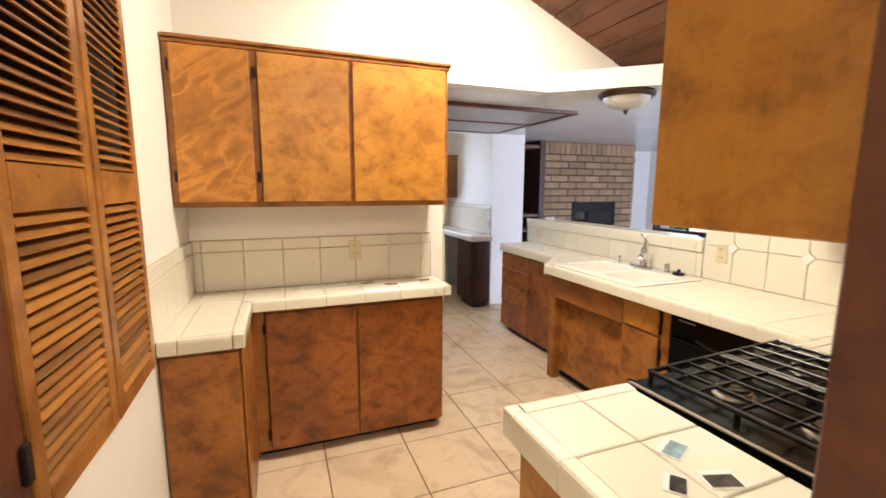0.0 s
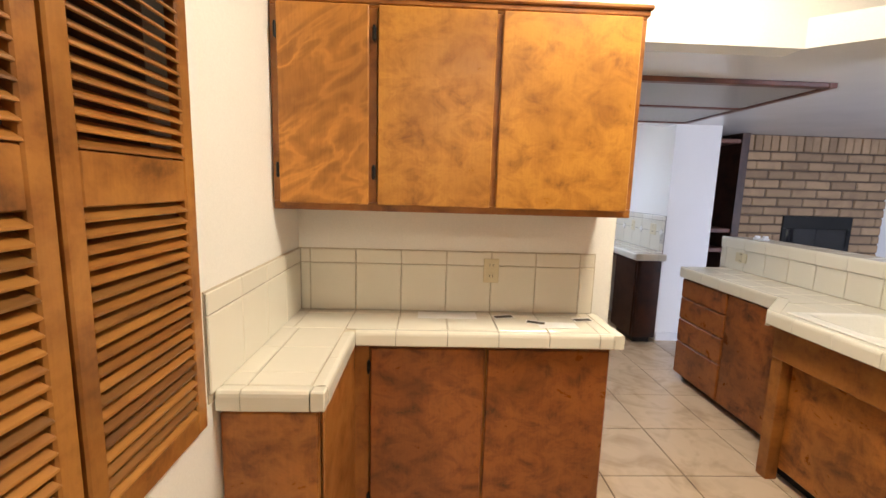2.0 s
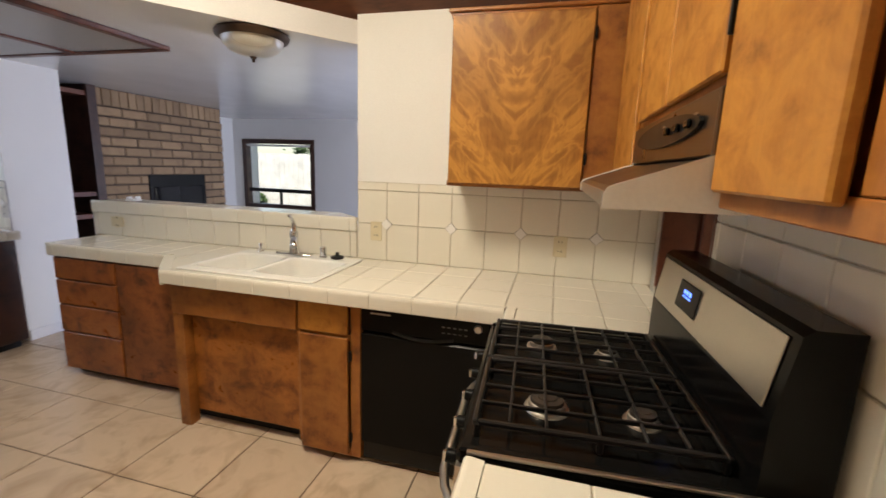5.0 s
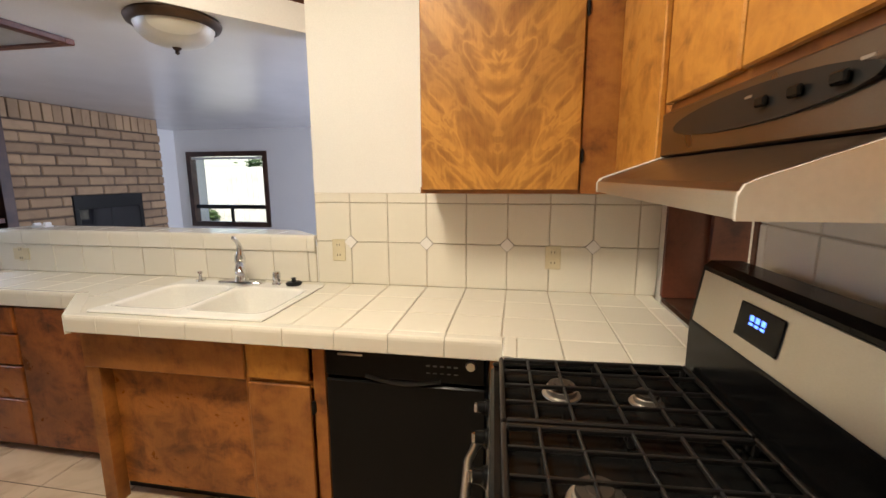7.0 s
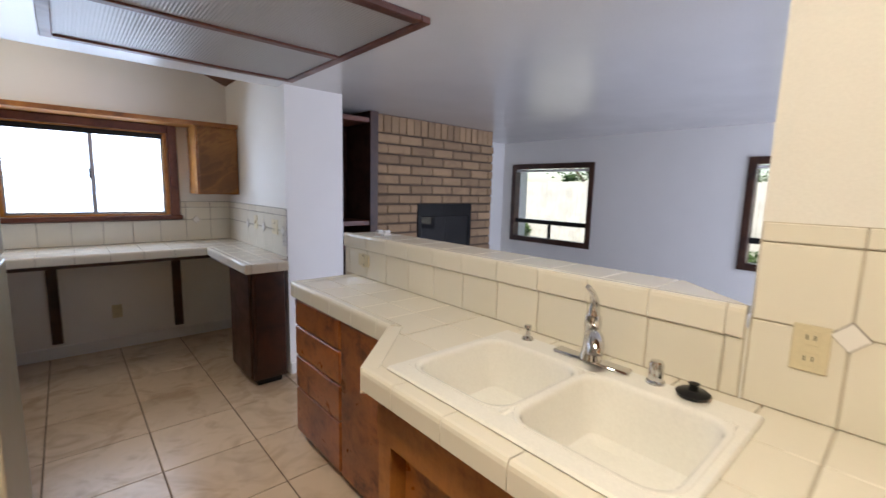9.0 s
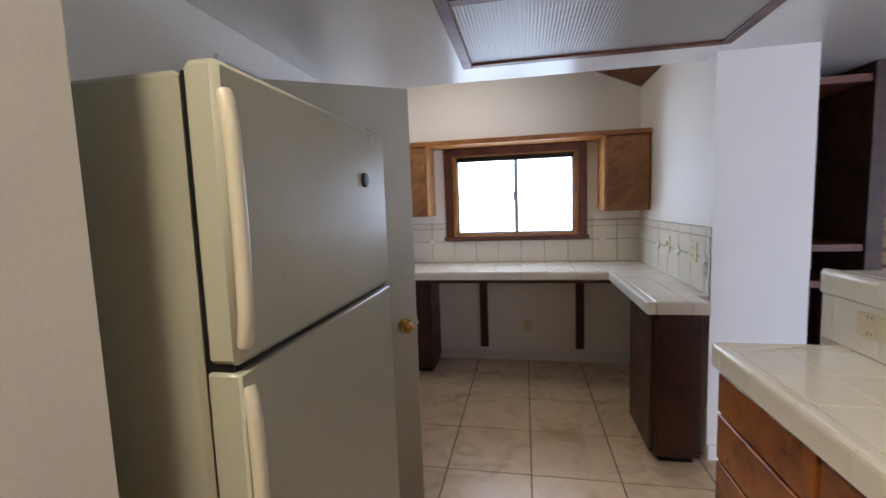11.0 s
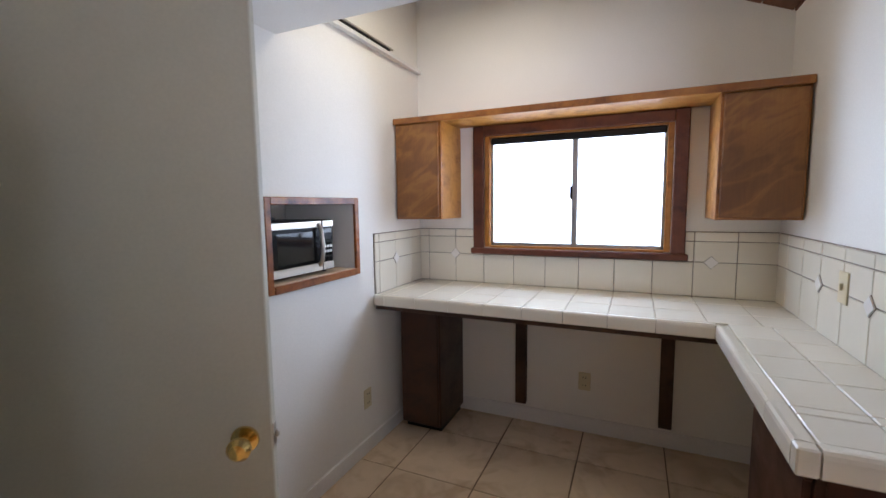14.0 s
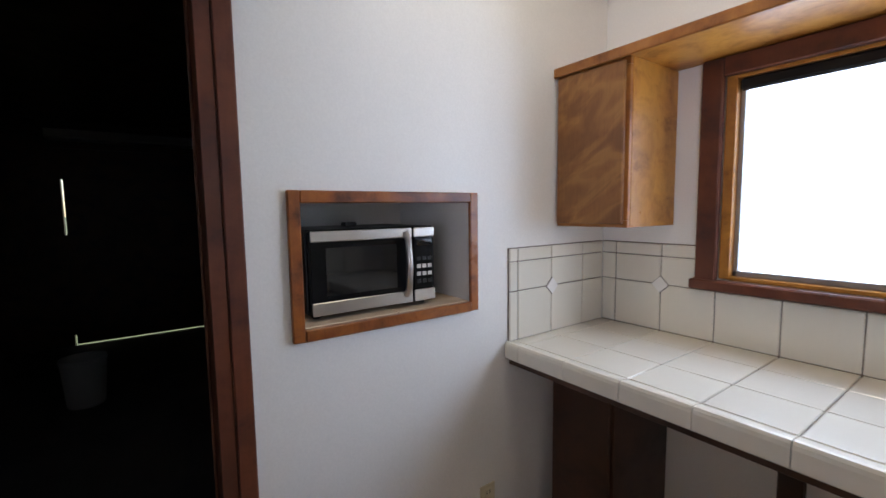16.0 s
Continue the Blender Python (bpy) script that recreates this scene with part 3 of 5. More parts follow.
tiles(spA, "y", AY - 0.004, -1, lines(WX + 0.01, 1.535, 0.212, 0.405), [TOP, 1.150, 1.216])
spW = solid("backsplash_west", Shape().box(WX, WX + 0.004, 1.80, AY - 0.014, 0.90, 1.218, 0), GROUT, "cream tile backsplash on the side wall", "backsplash")
tiles(spW, "x", WX + 0.004, 1, lines(1.80, AY - 0.015, 0.212, 2.44), [TOP, 1.150, 1.216])

ctE = counter("countertop_sink", "cream tiled countertop along the sink wall with stepped front", [
    ([(2.575, 0.30), (EX, 0.30), (EX, 1.92), (2.575, 1.92)], 0.87, TT), ([(2.575, 2.70), (2.575, 2.755), (2.83, 3.03), (2.83, 4.0), (EX, 4.0), (EX, 2.70)], 0.87, TT),
    (rect(2.575, 2.615, 1.92, 2.70), 0.87, TT), (rect(3.105, EX, 1.92, 2.70), 0.87, TT), (rect(2.40, 2.575, 0.30, 0.93), 0.87, TT)])
ys = lines(0.30, 1.93, 0.201, 0.579)
tiles(ctE, "z", TT, 1, [2.575, 2.79, 3.005, EX - 0.004], ys)
tiles(ctE, "z", TT, 1, [2.405, 2.575], [0.30, 0.378, 0.579, 0.780, 0.928])
tiles(ctE, "z", TT, 1, [2.85, 3.005, EX - 0.004], lines(2.93, 3.985, 0.2045, 2.93), skip=[(2.8, 3.0, 2.9, 3.05)])
tiles(ctE, "z", TT, 1, [3.105, EX - 0.004], lines(1.93, 2.70, 0.2045, 2.13))
tiles(ctE, "z", TT, 1, [2.79, 3.005, EX - 0.004], [2.70, 2.925])
part("tile", Shape().prism([(2.577, 2.706), (2.786, 2.706), (2.786, 2.955), (2.577, 2.753)], "z", TT, TOP), TILE, ctE)
part("tile", Shape().prism([(2.793, 2.93), (3.002, 2.93), (3.002, 3.13), (2.852, 3.13), (2.852, 3.02), (2.793, 2.965)], "z", TT, TOP), TILE, ctE)
v_cap(ctE, "y", (0.975, 2.765), 2.512, -1, TOP, start=0.972, step=0.2045, depth=0.063, drop=0.068)
v_cap(ctE, "y", (3.045, 4.005), 2.80, -1, TOP, start=2.93, step=0.2045)
v_cap(ctE, "x", (2.84, EX - 0.004), 4.03, 1, TOP)
v_cap(ctE, "x", (2.40, 2.573), 0.975, 1, TOP)
s = Shape()
for w0, w1, z0, z1 in ((0.0, 0.055, TOP - 0.018, TOP + 0.003), (0.0, 0.02, TOP - 0.078, TOP - 0.018)):
    d = Vector((0.27, 0.27)).normalized()
    nrm = Vector((d.y, -d.x))
    a, b = Vector((2.513, 2.768)), Vector((2.801, 3.042))
    q = [a + nrm * w0, b + nrm * w0, b + nrm * w1, a + nrm * w1]
    s.prism([(p.x, p.y) for p in q], "z", z0, z1)
part("edge_tile", s, TILE_ISLAND, ctE)
part("edge_tile", Shape().box(2.807, 2.840, 4.0, 4.03, TOP - 0.078, TOP + 0.003, 0.004), TILE_ISLAND, ctE)

spE = solid("backsplash_sink", Shape().box(EX - 0.004, EX, 0.285, 1.978, 0.90, 1.402, 0), GROUT, "cream tile backsplash with small white diamond insets", "backsplash")
tiles(spE, "x", EX - 0.004, -1, lines(0.285, 1.976, 0.201, 0.579), [TOP, 1.150, 1.352, 1.402])
for k in range(4):
    diamond(spE, "x", EX - 0.012, -1, 0.579 + 0.402 * k, 1.150)
spS = solid("backsplash_stove", Shape().box(1.20, 2.438, SY, SY + 0.004, 0.90, 1.402, 0), GROUT, "cream tile backsplash behind the stove", "backsplash")
tiles(spS, "y", SY + 0.004, 1, lines(1.20, 2.436, 0.2045, 1.375), [TOP, 1.150, 1.352, 1.402])
for k in range(3):
    diamond(spS, "y", SY + 0.012, 1, 1.375 + 0.409 * k, 1.150)
ctS = counter("countertop_stove", "short cream tiled countertop beside the stove", [(rect(1.17, 1.572, SY + 0.005, 0.925), 0.87, TT)])
tiles(ctS, "z", TT, 1, [1.195, 1.375, 1.568], [0.30, 0.494, 0.697, 0.90])
v_cap(ctS, "y", (SY + 0.02, 0.90), 1.15, -1, TOP, start=0.494, step=0.203)
v_cap(ctS, "x", (1.195, 1.572), 0.945, 1, TOP, start=1.375)
part("edge_tile", Shape().box(1.15, 1.193, 0.902, 0.945, TOP - 0.078, TOP + 0.003, 0.004), TILE_ISLAND, ctS)

# bar ledge over the sink
ZB = 1.175
bar = solid("bar_ledge", Shape().prism([(EX - 0.015, 1.985), (3.46, 2.22), (3.46, 4.13), (EX - 0.015, 4.13)], "z", 1.12, ZB - 0.008), GROUT, "cream tiled breakfast bar ledge", "bar ledge")
tiles(bar, "z", ZB - 0.008, 1, [EX + 0.028, 3.455], lines(2.24, 4.105, 0.2045, 2.42))
v_cap(bar, "y", (1.985, 4.13), EX - 0.022, -1, ZB, step=0.2045, start=2.03, drop=0.083)
part("tile", Shape().prism([(EX + 0.028, 2.0), (3.455, 2.225), (3.455, 2.235), (EX + 0.028, 2.235)], "z", ZB - 0.008, ZB), TILE, bar)
spB = solid("backsplash_bar", Shape().box(EX - 0.004, EX, 1.985, 4.14, 0.90, 1.119, 0), GROUT, "cream tile backsplash under the bar ledge", "backsplash")
tiles(spB, "x", EX - 0.004, -1, lines(1.985, 4.13, 0.2045, 2.03), [TOP, 1.092])

# desk counter
ctN = counter("countertop_desk", "white tiled L-shaped desk counter", [(rect(UX, UE, 5.70, NY), 0.875, TT), (rect(2.785, UE, 4.852, 5.70), 0.875, TT), (rect(2.785, 3.052, 4.695, 4.852), 0.875, TT)])
tiles(ctN, "z", TT, 1, lines(UX + 0.002, UE - 0.002, 0.205, 1.295), [5.72, 5.915, 6.12, NY - 0.006])
tiles(ctN, "z", TT, 1, [2.805, 2.965, UE - 0.002], lines(4.855, 5.72, 0.205, 5.72))
tiles(ctN, "z", TT, 1, [2.805, 2.965, 3.05], [4.705, 4.853])
v_cap(ctN, "x", (UX + 0.004, 2.755), 5.67, -1, TOP, start=1.295, step=0.205, drop=0.062)
v_cap(ctN, "y", (4.70, 5.67), 2.755, -1, TOP, step=0.205, drop=0.062)
v_cap(ctN, "x", (2.80, 3.052), 4.66, -1, TOP, step=0.17, drop=0.062)
part("edge_tile", Shape().box(2.755, 2.798, 4.66, 4.698, TOP - 0.062, TOP + 0.003, 0.004), TILE_ISLAND, ctN)
part("edge_strip", Shape().box(UX + 0.002, 2.79, 5.695, 5.71, 0.835, 0.874).box(2.785, 2.80, 4.70, 5.70, 0.835, 0.874), DARKWOOD_SHADE, ctN, "dark wood strip under the edge tiles")
ROWS_N = [TOP, 1.120, 1.236, 1.288]
spN = solid("backsplash_desk", Shape().box(UX + 0.005, UE - 0.005, NY - 0.004, NY, 0.90, 1.13, 0).box(UX + 0.005, 1.44, NY - 0.004, NY, 1.13, 1.29, 0).box(2.68, UE - 0.005, NY - 0.004, NY, 1.13, 1.29, 0), GROUT_MID, "white tile backsplash under the desk window", "backsplash")
tiles(spN, "y", NY - 0.004, -1, lines(UX + 0.006, UE - 0.006, 0.205, 1.295), ROWS_N, skip=[(1.434, 2.684, 1.128, 1.3)])
for z0, z1 in ((1.124, 1.234), (1.238, 1.286)):
    part("tile", Shape().box(2.687, 2.728, NY - 0.012, NY - 0.004, z0, z1), TILE, spN)
for dx in (1.295, 2.814):
    diamond(spN, "y", NY - 0.012, -1, dx, 1.120)
spU = solid("backsplash_doorway_wall", Shape().box(UX, UX + 0.004, 5.69, NY - 0.014, 0.90, 1.29, 0), GROUT_MID, "white tile backsplash end return", "backsplash")
tiles(spU, "x", UX + 0.004, 1, [5.69, 5.735, 5.93, 6.135, NY - 0.015], ROWS_N)
diamond(spU, "x", UX + 0.012, 1, 5.93, 1.120)
spV = solid("backsplash_desk_east", Shape().box(UE - 0.004, UE, 4.852, NY - 0.014, 0.90, 1.29, 0), GROUT_MID, "white tile backsplash with diamond insets", "backsplash")
tiles(spV, "x", UE - 0.004, -1, lines(4.853, NY - 0.015, 0.205, 4.90), ROWS_N)
for k in range(3):
    diamond(spV, "x", UE - 0.012, -1, 4.90 + 0.41 * k, 1.120)

# ---- windows and door ----


def side_window(name, axis_x, y0, y1, z0, z1, label):
    """A dark wooden window in a wall that stands along y, with a low vent sash."""
    w = thing(name, (axis_x, (y0 + y1) / 2, z0), label, "window", kind="structure")
    f = 0.07
    part("window_frame", Shape().box(axis_x - 0.02, axis_x + 0.10, y0, y0 + f, z0, z1).box(axis_x - 0.02, axis_x + 0.10, y1 - f, y1, z0, z1)
         .box(axis_x - 0.02, axis_x + 0.10, y0 + f, y1 - f, z1 - f, z1).box(axis_x - 0.02, axis_x + 0.10, y0 + f, y1 - f, z0, z0 + f), DARKWOOD_SHADE, w)
    part("rail", Shape().box(axis_x + 0.02, axis_x + 0.07, y0 + f, y1 - f, z0 + 0.27, z0 + 0.33), BLACK_SOFT, w)
    part("mullion", Shape().box(axis_x + 0.03, axis_x + 0.06, (y0 + y1) / 2 - 0.02, (y0 + y1) / 2 + 0.02, z0 + f, z0 + 0.27), BLACK_SOFT, w)
    part("blind_rail", Shape().box(axis_x - 0.005, axis_x + 0.03, y0 + f, y1 - f, z1 - f - 0.045, z1 - f - 0.012, 0.008), TRIM_WHITE, w, "white raised blind at the top")
    p = part("pane", Shape().box(axis_x + 0.042, axis_x + 0.046, y0 + f, y1 - f, z0 + 0.33, z1 - f), GLASS, w)
    q = part("pane", Shape().box(axis_x + 0.042, axis_x + 0.046, y0 + f, y1 - f, z0 + f, z0 + 0.27), GLASS, w)
    p.visible_shadow = q.visible_shadow = False


side_window("window_1", LX, 4.58, 5.915, 0.735, 1.862, "dark wood framed window with low vent sash")
side_window("window_2", LX, 1.50, 2.93, 0.735, 1.862, "dark wood framed window with low vent sash")

w = thing("window_3", (2.06, NY, 1.13), "red-brown wood framed aluminium sliding window", "window", kind="structure")
for nm, b in (("casing", (1.434, 1.505, NY - 0.035, NY - 0.006, 1.131, 1.962)), ("casing", (2.613, 2.684, NY - 0.035, NY - 0.006, 1.131, 1.962)),
              ("casing", (1.506, 2.612, NY - 0.035, NY - 0.006, 1.895, 1.962)), ("sill", (1.42, 2.70, NY - 0.05, NY - 0.002, 1.128, 1.165))):
    part(nm, Shape().box(*b, 0.005), REDWOOD, w)
part("window_frame", Shape().box(1.506, 1.54, NY - 0.005, NY + 0.10, 1.17, 1.91).box(2.58, 2.612, NY - 0.005, NY + 0.10, 1.17, 1.91).box(1.54, 2.58, NY - 0.005, NY + 0.10, 1.166, 1.18).box(1.54, 2.58, NY - 0.005, NY + 0.10, 1.885, 1.91), CAB, w, "golden stained inner lining")
part("sash", Shape().box(1.54, 2.58, NY + 0.03, NY + 0.06, 1.18, 1.20).box(1.54, 2.58, NY + 0.03, NY + 0.06, 1.862, 1.884).box(1.54, 1.555, NY + 0.03, NY + 0.06, 1.18, 1.884).box(2.565, 2.58, NY + 0.03, NY + 0.06, 1.18, 1.884).box(2.062, 2.095, NY + 0.025, NY + 0.062, 1.18, 1.884), ALUMINIUM, w, "grey aluminium sliding sash")
part("latch", Shape().box(2.052, 2.067, NY + 0.008, NY + 0.026, 1.48, 1.56, 0.003), BLACK_SOFT, w)
part("blind", Shape().box(1.545, 2.575, NY + 0.002, NY + 0.028, 1.842, 1.884, 0.008), BLACK_SOFT, w, "dark blind rolled up at the top")
p = part("pane", Shape().box(1.555, 2.565, NY + 0.044, NY + 0.048, 1.20, 1.862), GLASS, w)
p.visible_shadow = False

# doorway to the garage, its casing and the open door
dc = thing("door_frame_1", (UX, 4.3, 0), "red-brown stained wooden door frame", "door frame", kind="structure")
part("jamb", Shape().box(UX - 0.135, UX + 0.012, 4.68, 4.718, 0, 2.03), REDWOOD, dc)
part("jamb", Shape().box(UX - 0.135, UX + 0.012, 3.862, 3.90, 0, 2.03), TRIM_WHITE, dc)
part("head", Shape().box(UX - 0.135, UX + 0.012, 3.862, 4.718, 2.031, 2.048), TRIM_WHITE, dc)
part("casing", Shape().box(UX + 0.001, UX + 0.018, 4.7185, 4.764, 0, 2.048, 0.004), REDWOOD, dc)
part("stop", Shape().box(UX - 0.08, UX - 0.065, 4.672, 4.679, 0, 2.03), REDWOOD, dc)
door = thing("door_1", (1.035, 3.91, 0.012), "cream painted flush door standing open", "door")
dl = 0.715
part("leaf", Shape().box(1.035, 1.035 + dl, 3.895, 3.932, 0.012, 1.975, 0.003), DOORPAINT, door)
kx = 1.035 + dl - 0.062
knob = part("knob", Shape().lathe([(0.0, 0.062), (0.018, 0.060), (0.027, 0.05), (0.027, 0.04), (0.012, 0.028), (0.012, 0.008), (0.031, 0.006), (0.033, 0.0), (0.0, 0.0)], (kx, 3.8945, 0.905), (0, -1, 0)), BRASS, door, "polished brass knob", True)
part("knob", Shape().lathe([(0.0, 0.062), (0.018, 0.060), (0.027, 0.05), (0.027, 0.04), (0.012, 0.028), (0.012, 0.008), (0.031, 0.006), (0.033, 0.0), (0.0, 0.0)], (kx, 3.9325, 0.905), (0, 1, 0)), BRASS, door, "polished brass knob", True)
part("latch", Shape().box(1.035 + dl, 1.035 + dl + 0.002, 3.90, 3.927, 0.875, 0.935, 0.0005).box(1.035 + dl + 0.002, 1.035 + dl + 0.012, 3.907, 3.92, 0.897, 0.913, 0.003), STEEL, door)
door.rotation_euler = (0, 0, radians(32.5))

# ---- cupboards ----


def slab(parent, name, axis, plane, out, u0, u1, z0, z1, mat, thick=0.019, r=0.004, label=""):
    """A flat door, drawer front or panel on the plane axis = plane, standing proud on the side `out`."""
    a, b = plane + out * 0.001, plane + out * thick
    s = Shape()
    if axis == "x":
        s.box(a, b, u0, u1, z0, z1, r)
    else:
        s.box(u0, u1, a, b, z0, z1, r)
    return part(name, s, mat, parent, label)


def hinge(parent, axis, plane, out, u, z):
    s = Shape()
    for z0, z1, w in ((z - 0.028, z + 0.028, 0.004), (z - 0.022, z + 0.022, 0.0075)):
        if axis == "x":
            s.box(plane, plane + out * (0.012 if w > 0.006 else 0.020), u - w, u + w, z0, z1, 0.002)
        else:
            s.box(u - w, u + w, plane, plane + out * (0.012 if w > 0.006 else 0.020), z0, z1, 0.002)
    part("hinge", s, BLACK_SOFT, parent, "small black hinge")


# wall cupboard over the short counter
c = thing("wall_cabinet", (0.84, 2.5, 1.412), "three-door wall cabinet of mottled orange-brown stained birch", "cabinet")
part("body", Shape().box(WX + 0.004, 1.535, 2.366, AY - 0.002, 1.412, 2.180, 0.003), FRAME, c)
part("face_frame", Shape().box(WX + 0.004, 1.535, 2.345, 2.365, 1.412, 1.444).box(WX + 0.004, 1.535, 2.345, 2.365, 2.150, 2.180).box(WX + 0.004, 0.175, 2.345, 2.365, 1.445, 2.149)
     .box(0.497, 0.535, 2.345, 2.365, 1.445, 2.149).box(0.965, 1.002, 2.345, 2.365, 1.445, 2.149).box(1.505, 1.535, 2.345, 2.365, 1.445, 2.149), FRAME, c)
part("top_moulding", Shape().box(WX + 0.002, 1.552, 2.325, AY - 0.002, 2.181, 2.198, 0.005).box(WX + 0.002, 1.544, 2.336, AY - 0.002, 2.160, 2.1805, 0.004), FRAME, c)
for u0, u1, veneer in ((0.172, 0.505, CAB_FLAME), (0.540, 0.972, CAB), (0.995, 1.512, CAB)):
    slab(c, "door", "y", 2.345, -1, u0, u1, 1.437, 2.155, veneer)
for u in (0.524, 0.166):
    for z in (1.56, 2.06):
        hinge(c, "y", 2.345, -1, u, z)

# base cupboard under it
c = thing("base_cabinet", (0.84, 2.4, 0), "L-shaped base cabinet of dark orange-brown stained birch", "cabinet")
part("body", Shape().box(0.432, 1.525, 2.405, AY - 0.002, 0.055, 0.868).box(WX + 0.004, 0.430, 1.862, AY - 0.002, 0.055, 0.868), FRAME, c)
part("toe_kick", Shape().box(0.45, 1.50, 2.45, 2.62, 0, 0.054).box(WX + 0.01, 0.41, 1.89, 2.60, 0, 0.054), BLACK_SOFT, c)
part("face_frame", Shape().box(0.432, 0.505, 2.388, 2.404, 0.055, 0.868).box(0.506, 1.525, 2.388, 2.404, 0.055, 0.075).box(0.506, 1.525, 2.388, 2.404, 0.838, 0.868).box(0.98, 1.012, 2.388, 2.404, 0.076, 0.837).box(1.506, 1.525, 2.388, 2.404, 0.076, 0.837), FRAME, c)
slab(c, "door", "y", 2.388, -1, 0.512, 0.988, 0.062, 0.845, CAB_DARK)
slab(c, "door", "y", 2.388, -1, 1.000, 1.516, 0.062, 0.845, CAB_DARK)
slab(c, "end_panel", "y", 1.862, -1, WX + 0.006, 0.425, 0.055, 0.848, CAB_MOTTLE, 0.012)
slab(c, "end_panel", "x", 0.432, 1, 1.866, 2.386, 0.055, 0.848, FRAME, 0.012)
for z in (0.15, 0.76):
    hinge(c, "y", 2.388, -1, 0.503, z)

# louvred shutters over the hatch in the west wall
sh = thing("louvered_shutters", (WX, 1.36, 0.87), "pair of hinged orange-brown pine louvered shutter doors", "shutter")


def shutter(m, width, z0, z1, rail):
    """One louvred leaf, built along +y from the origin and set by m."""
    st = 0.045
    leaf = part("leaf", Shape().box(-0.014, 0.014, 0, st, z0, z1, 0.004).box(-0.014, 0.014, width - st, width, z0, z1, 0.004)
                .box(-0.013, 0.013, st, width - st, z0, z0 + 0.055, 0.003).box(-0.013, 0.013, st, width - st, rail[0], rail[1], 0.003)
                .box(-0.013, 0.013, st, width - st, z1 - 0.06, z1, 0.003).rot(m), STILE, sh)
    for a, b in ((z0 + 0.055, rail[0]), (rail[1], z1 - 0.06)):
        n = round((b - a) / 0.0268)
        for k in range(n):
            z = a + (k + 0.5) * (b - a) / n
            tilt = Matrix.Translation((0, 0, z)) @ Matrix.Rotation(radians(33), 4, "Y")
            s = Shape().box(-0.0185, 0.0185, st - 0.004, width - st + 0.004, -0.0035, 0.0035, 0.003).rot(tilt).rot(m)
            part("slat", s, LOUVER, leaf)
    return leaf


shutter(Matrix.Translation((0.158, 1.355, 0)) @ Matrix.Rotation(radians(1.2), 4, "Z"), 0.398, 0.865, 2.41, (1.462, 1.556))
shutter(Matrix.Translation((0.150, 0.945, 0)) @ Matrix.Rotation(radians(-1.0), 4, "Z"), 0.402, 0.865, 2.41, (1.462, 1.556))
part("side_frame", Shape().box(WX + 0.0005, WX + 0.016, 0.83, 0.943, 0.62, 2.45), REDWOOD, sh)
part("hinge", Shape().box(WX + 0.0165, WX + 0.026, 0.918, 0.943, 0.97, 1.05, 0.003), BLACK_SOFT, sh)

# drawer unit and sink front
c = thing("drawer_cabinet", (3.0, 3.5, 0), "dark stained birch base cabinet with four drawers", "cabinet")
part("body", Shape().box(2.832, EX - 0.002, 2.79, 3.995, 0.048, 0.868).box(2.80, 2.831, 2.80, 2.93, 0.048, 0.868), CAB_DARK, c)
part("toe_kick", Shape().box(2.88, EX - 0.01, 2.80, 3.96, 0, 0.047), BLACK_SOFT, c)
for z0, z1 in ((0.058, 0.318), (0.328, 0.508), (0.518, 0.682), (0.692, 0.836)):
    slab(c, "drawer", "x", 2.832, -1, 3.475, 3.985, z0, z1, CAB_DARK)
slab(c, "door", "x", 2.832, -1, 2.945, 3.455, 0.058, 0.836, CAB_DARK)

c = thing("sink_cabinet", (2.8, 2.2, 0), "orange-brown stained birch sink base cabinet with recessed panel", "cabinet")
part("body", Shape().box(2.655, EX - 0.002, 1.665, 2.775, 0.075, 0.70), FRAME, c)
part("face_frame", Shape().box(2.588, 2.653, 2.715, 2.782, 0.0, 0.868).box(2.588, 2.653, 1.715, 2.714, 0.835, 0.868).box(2.588, 2.653, 1.662, 1.714, 0.03, 0.868).box(2.588, 2.653, 1.985, 2.010, 0.06, 0.834).box(2.588, 2.653, 1.715, 1.984, 0.03, 0.07).box(2.588, 2.653, 1.715, 1.984, 0.655, 0.69), FRAME, c)
part("toe_kick", Shape().box(2.70, EX - 0.01, 1.70, 2.77, 0, 0.074), BLACK_SOFT, c)
slab(c, "apron", "x", 2.588, -1, 2.005, 2.775, 0.675, 0.838, FRAME, 0.012)
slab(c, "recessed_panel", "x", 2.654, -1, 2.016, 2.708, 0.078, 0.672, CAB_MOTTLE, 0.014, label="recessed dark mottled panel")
# Dark strip stands in for the shadow line under the apron.
part("recess_edge", Shape().box(2.640, 2.6535, 2.011, 2.713, 0.674, 0.694), DARKWOOD_SHADE, c)
slab(c, "drawer", "x", 2.588, -1, 1.722, 1.988, 0.690, 0.838, CAB)
slab(c, "door", "x", 2.588, -1, 1.722, 1.988, 0.045, 0.672, FRAME)
for z in (0.14, 0.58):
    hinge(c, "x", 2.588, -1, 1.713, z)
solid("filler_post", Shape().box(2.588, 2.62, 0.945, 1.022, 0.03, 0.868), FRAME, "narrow stained wood filler beside the dishwasher", "trim")

# dishwasher
d = thing("dishwasher", (2.6, 1.34, 0), "glossy black built-in dishwasher", "dishwasher")
part("body", Shape().box(2.62, EX - 0.01, 1.035, 1.652, 0.02, 0.86), BLACK_SOFT, d)
part("door", Shape().box(2.575, 2.619, 1.032, 1.655, 0.135, 0.715, 0.008), BLACK, d)
pn = part("control_panel", Shape().box(2.572, 2.619, 1.032, 1.655, 0.722, 0.858, 0.010), BLACK, d)
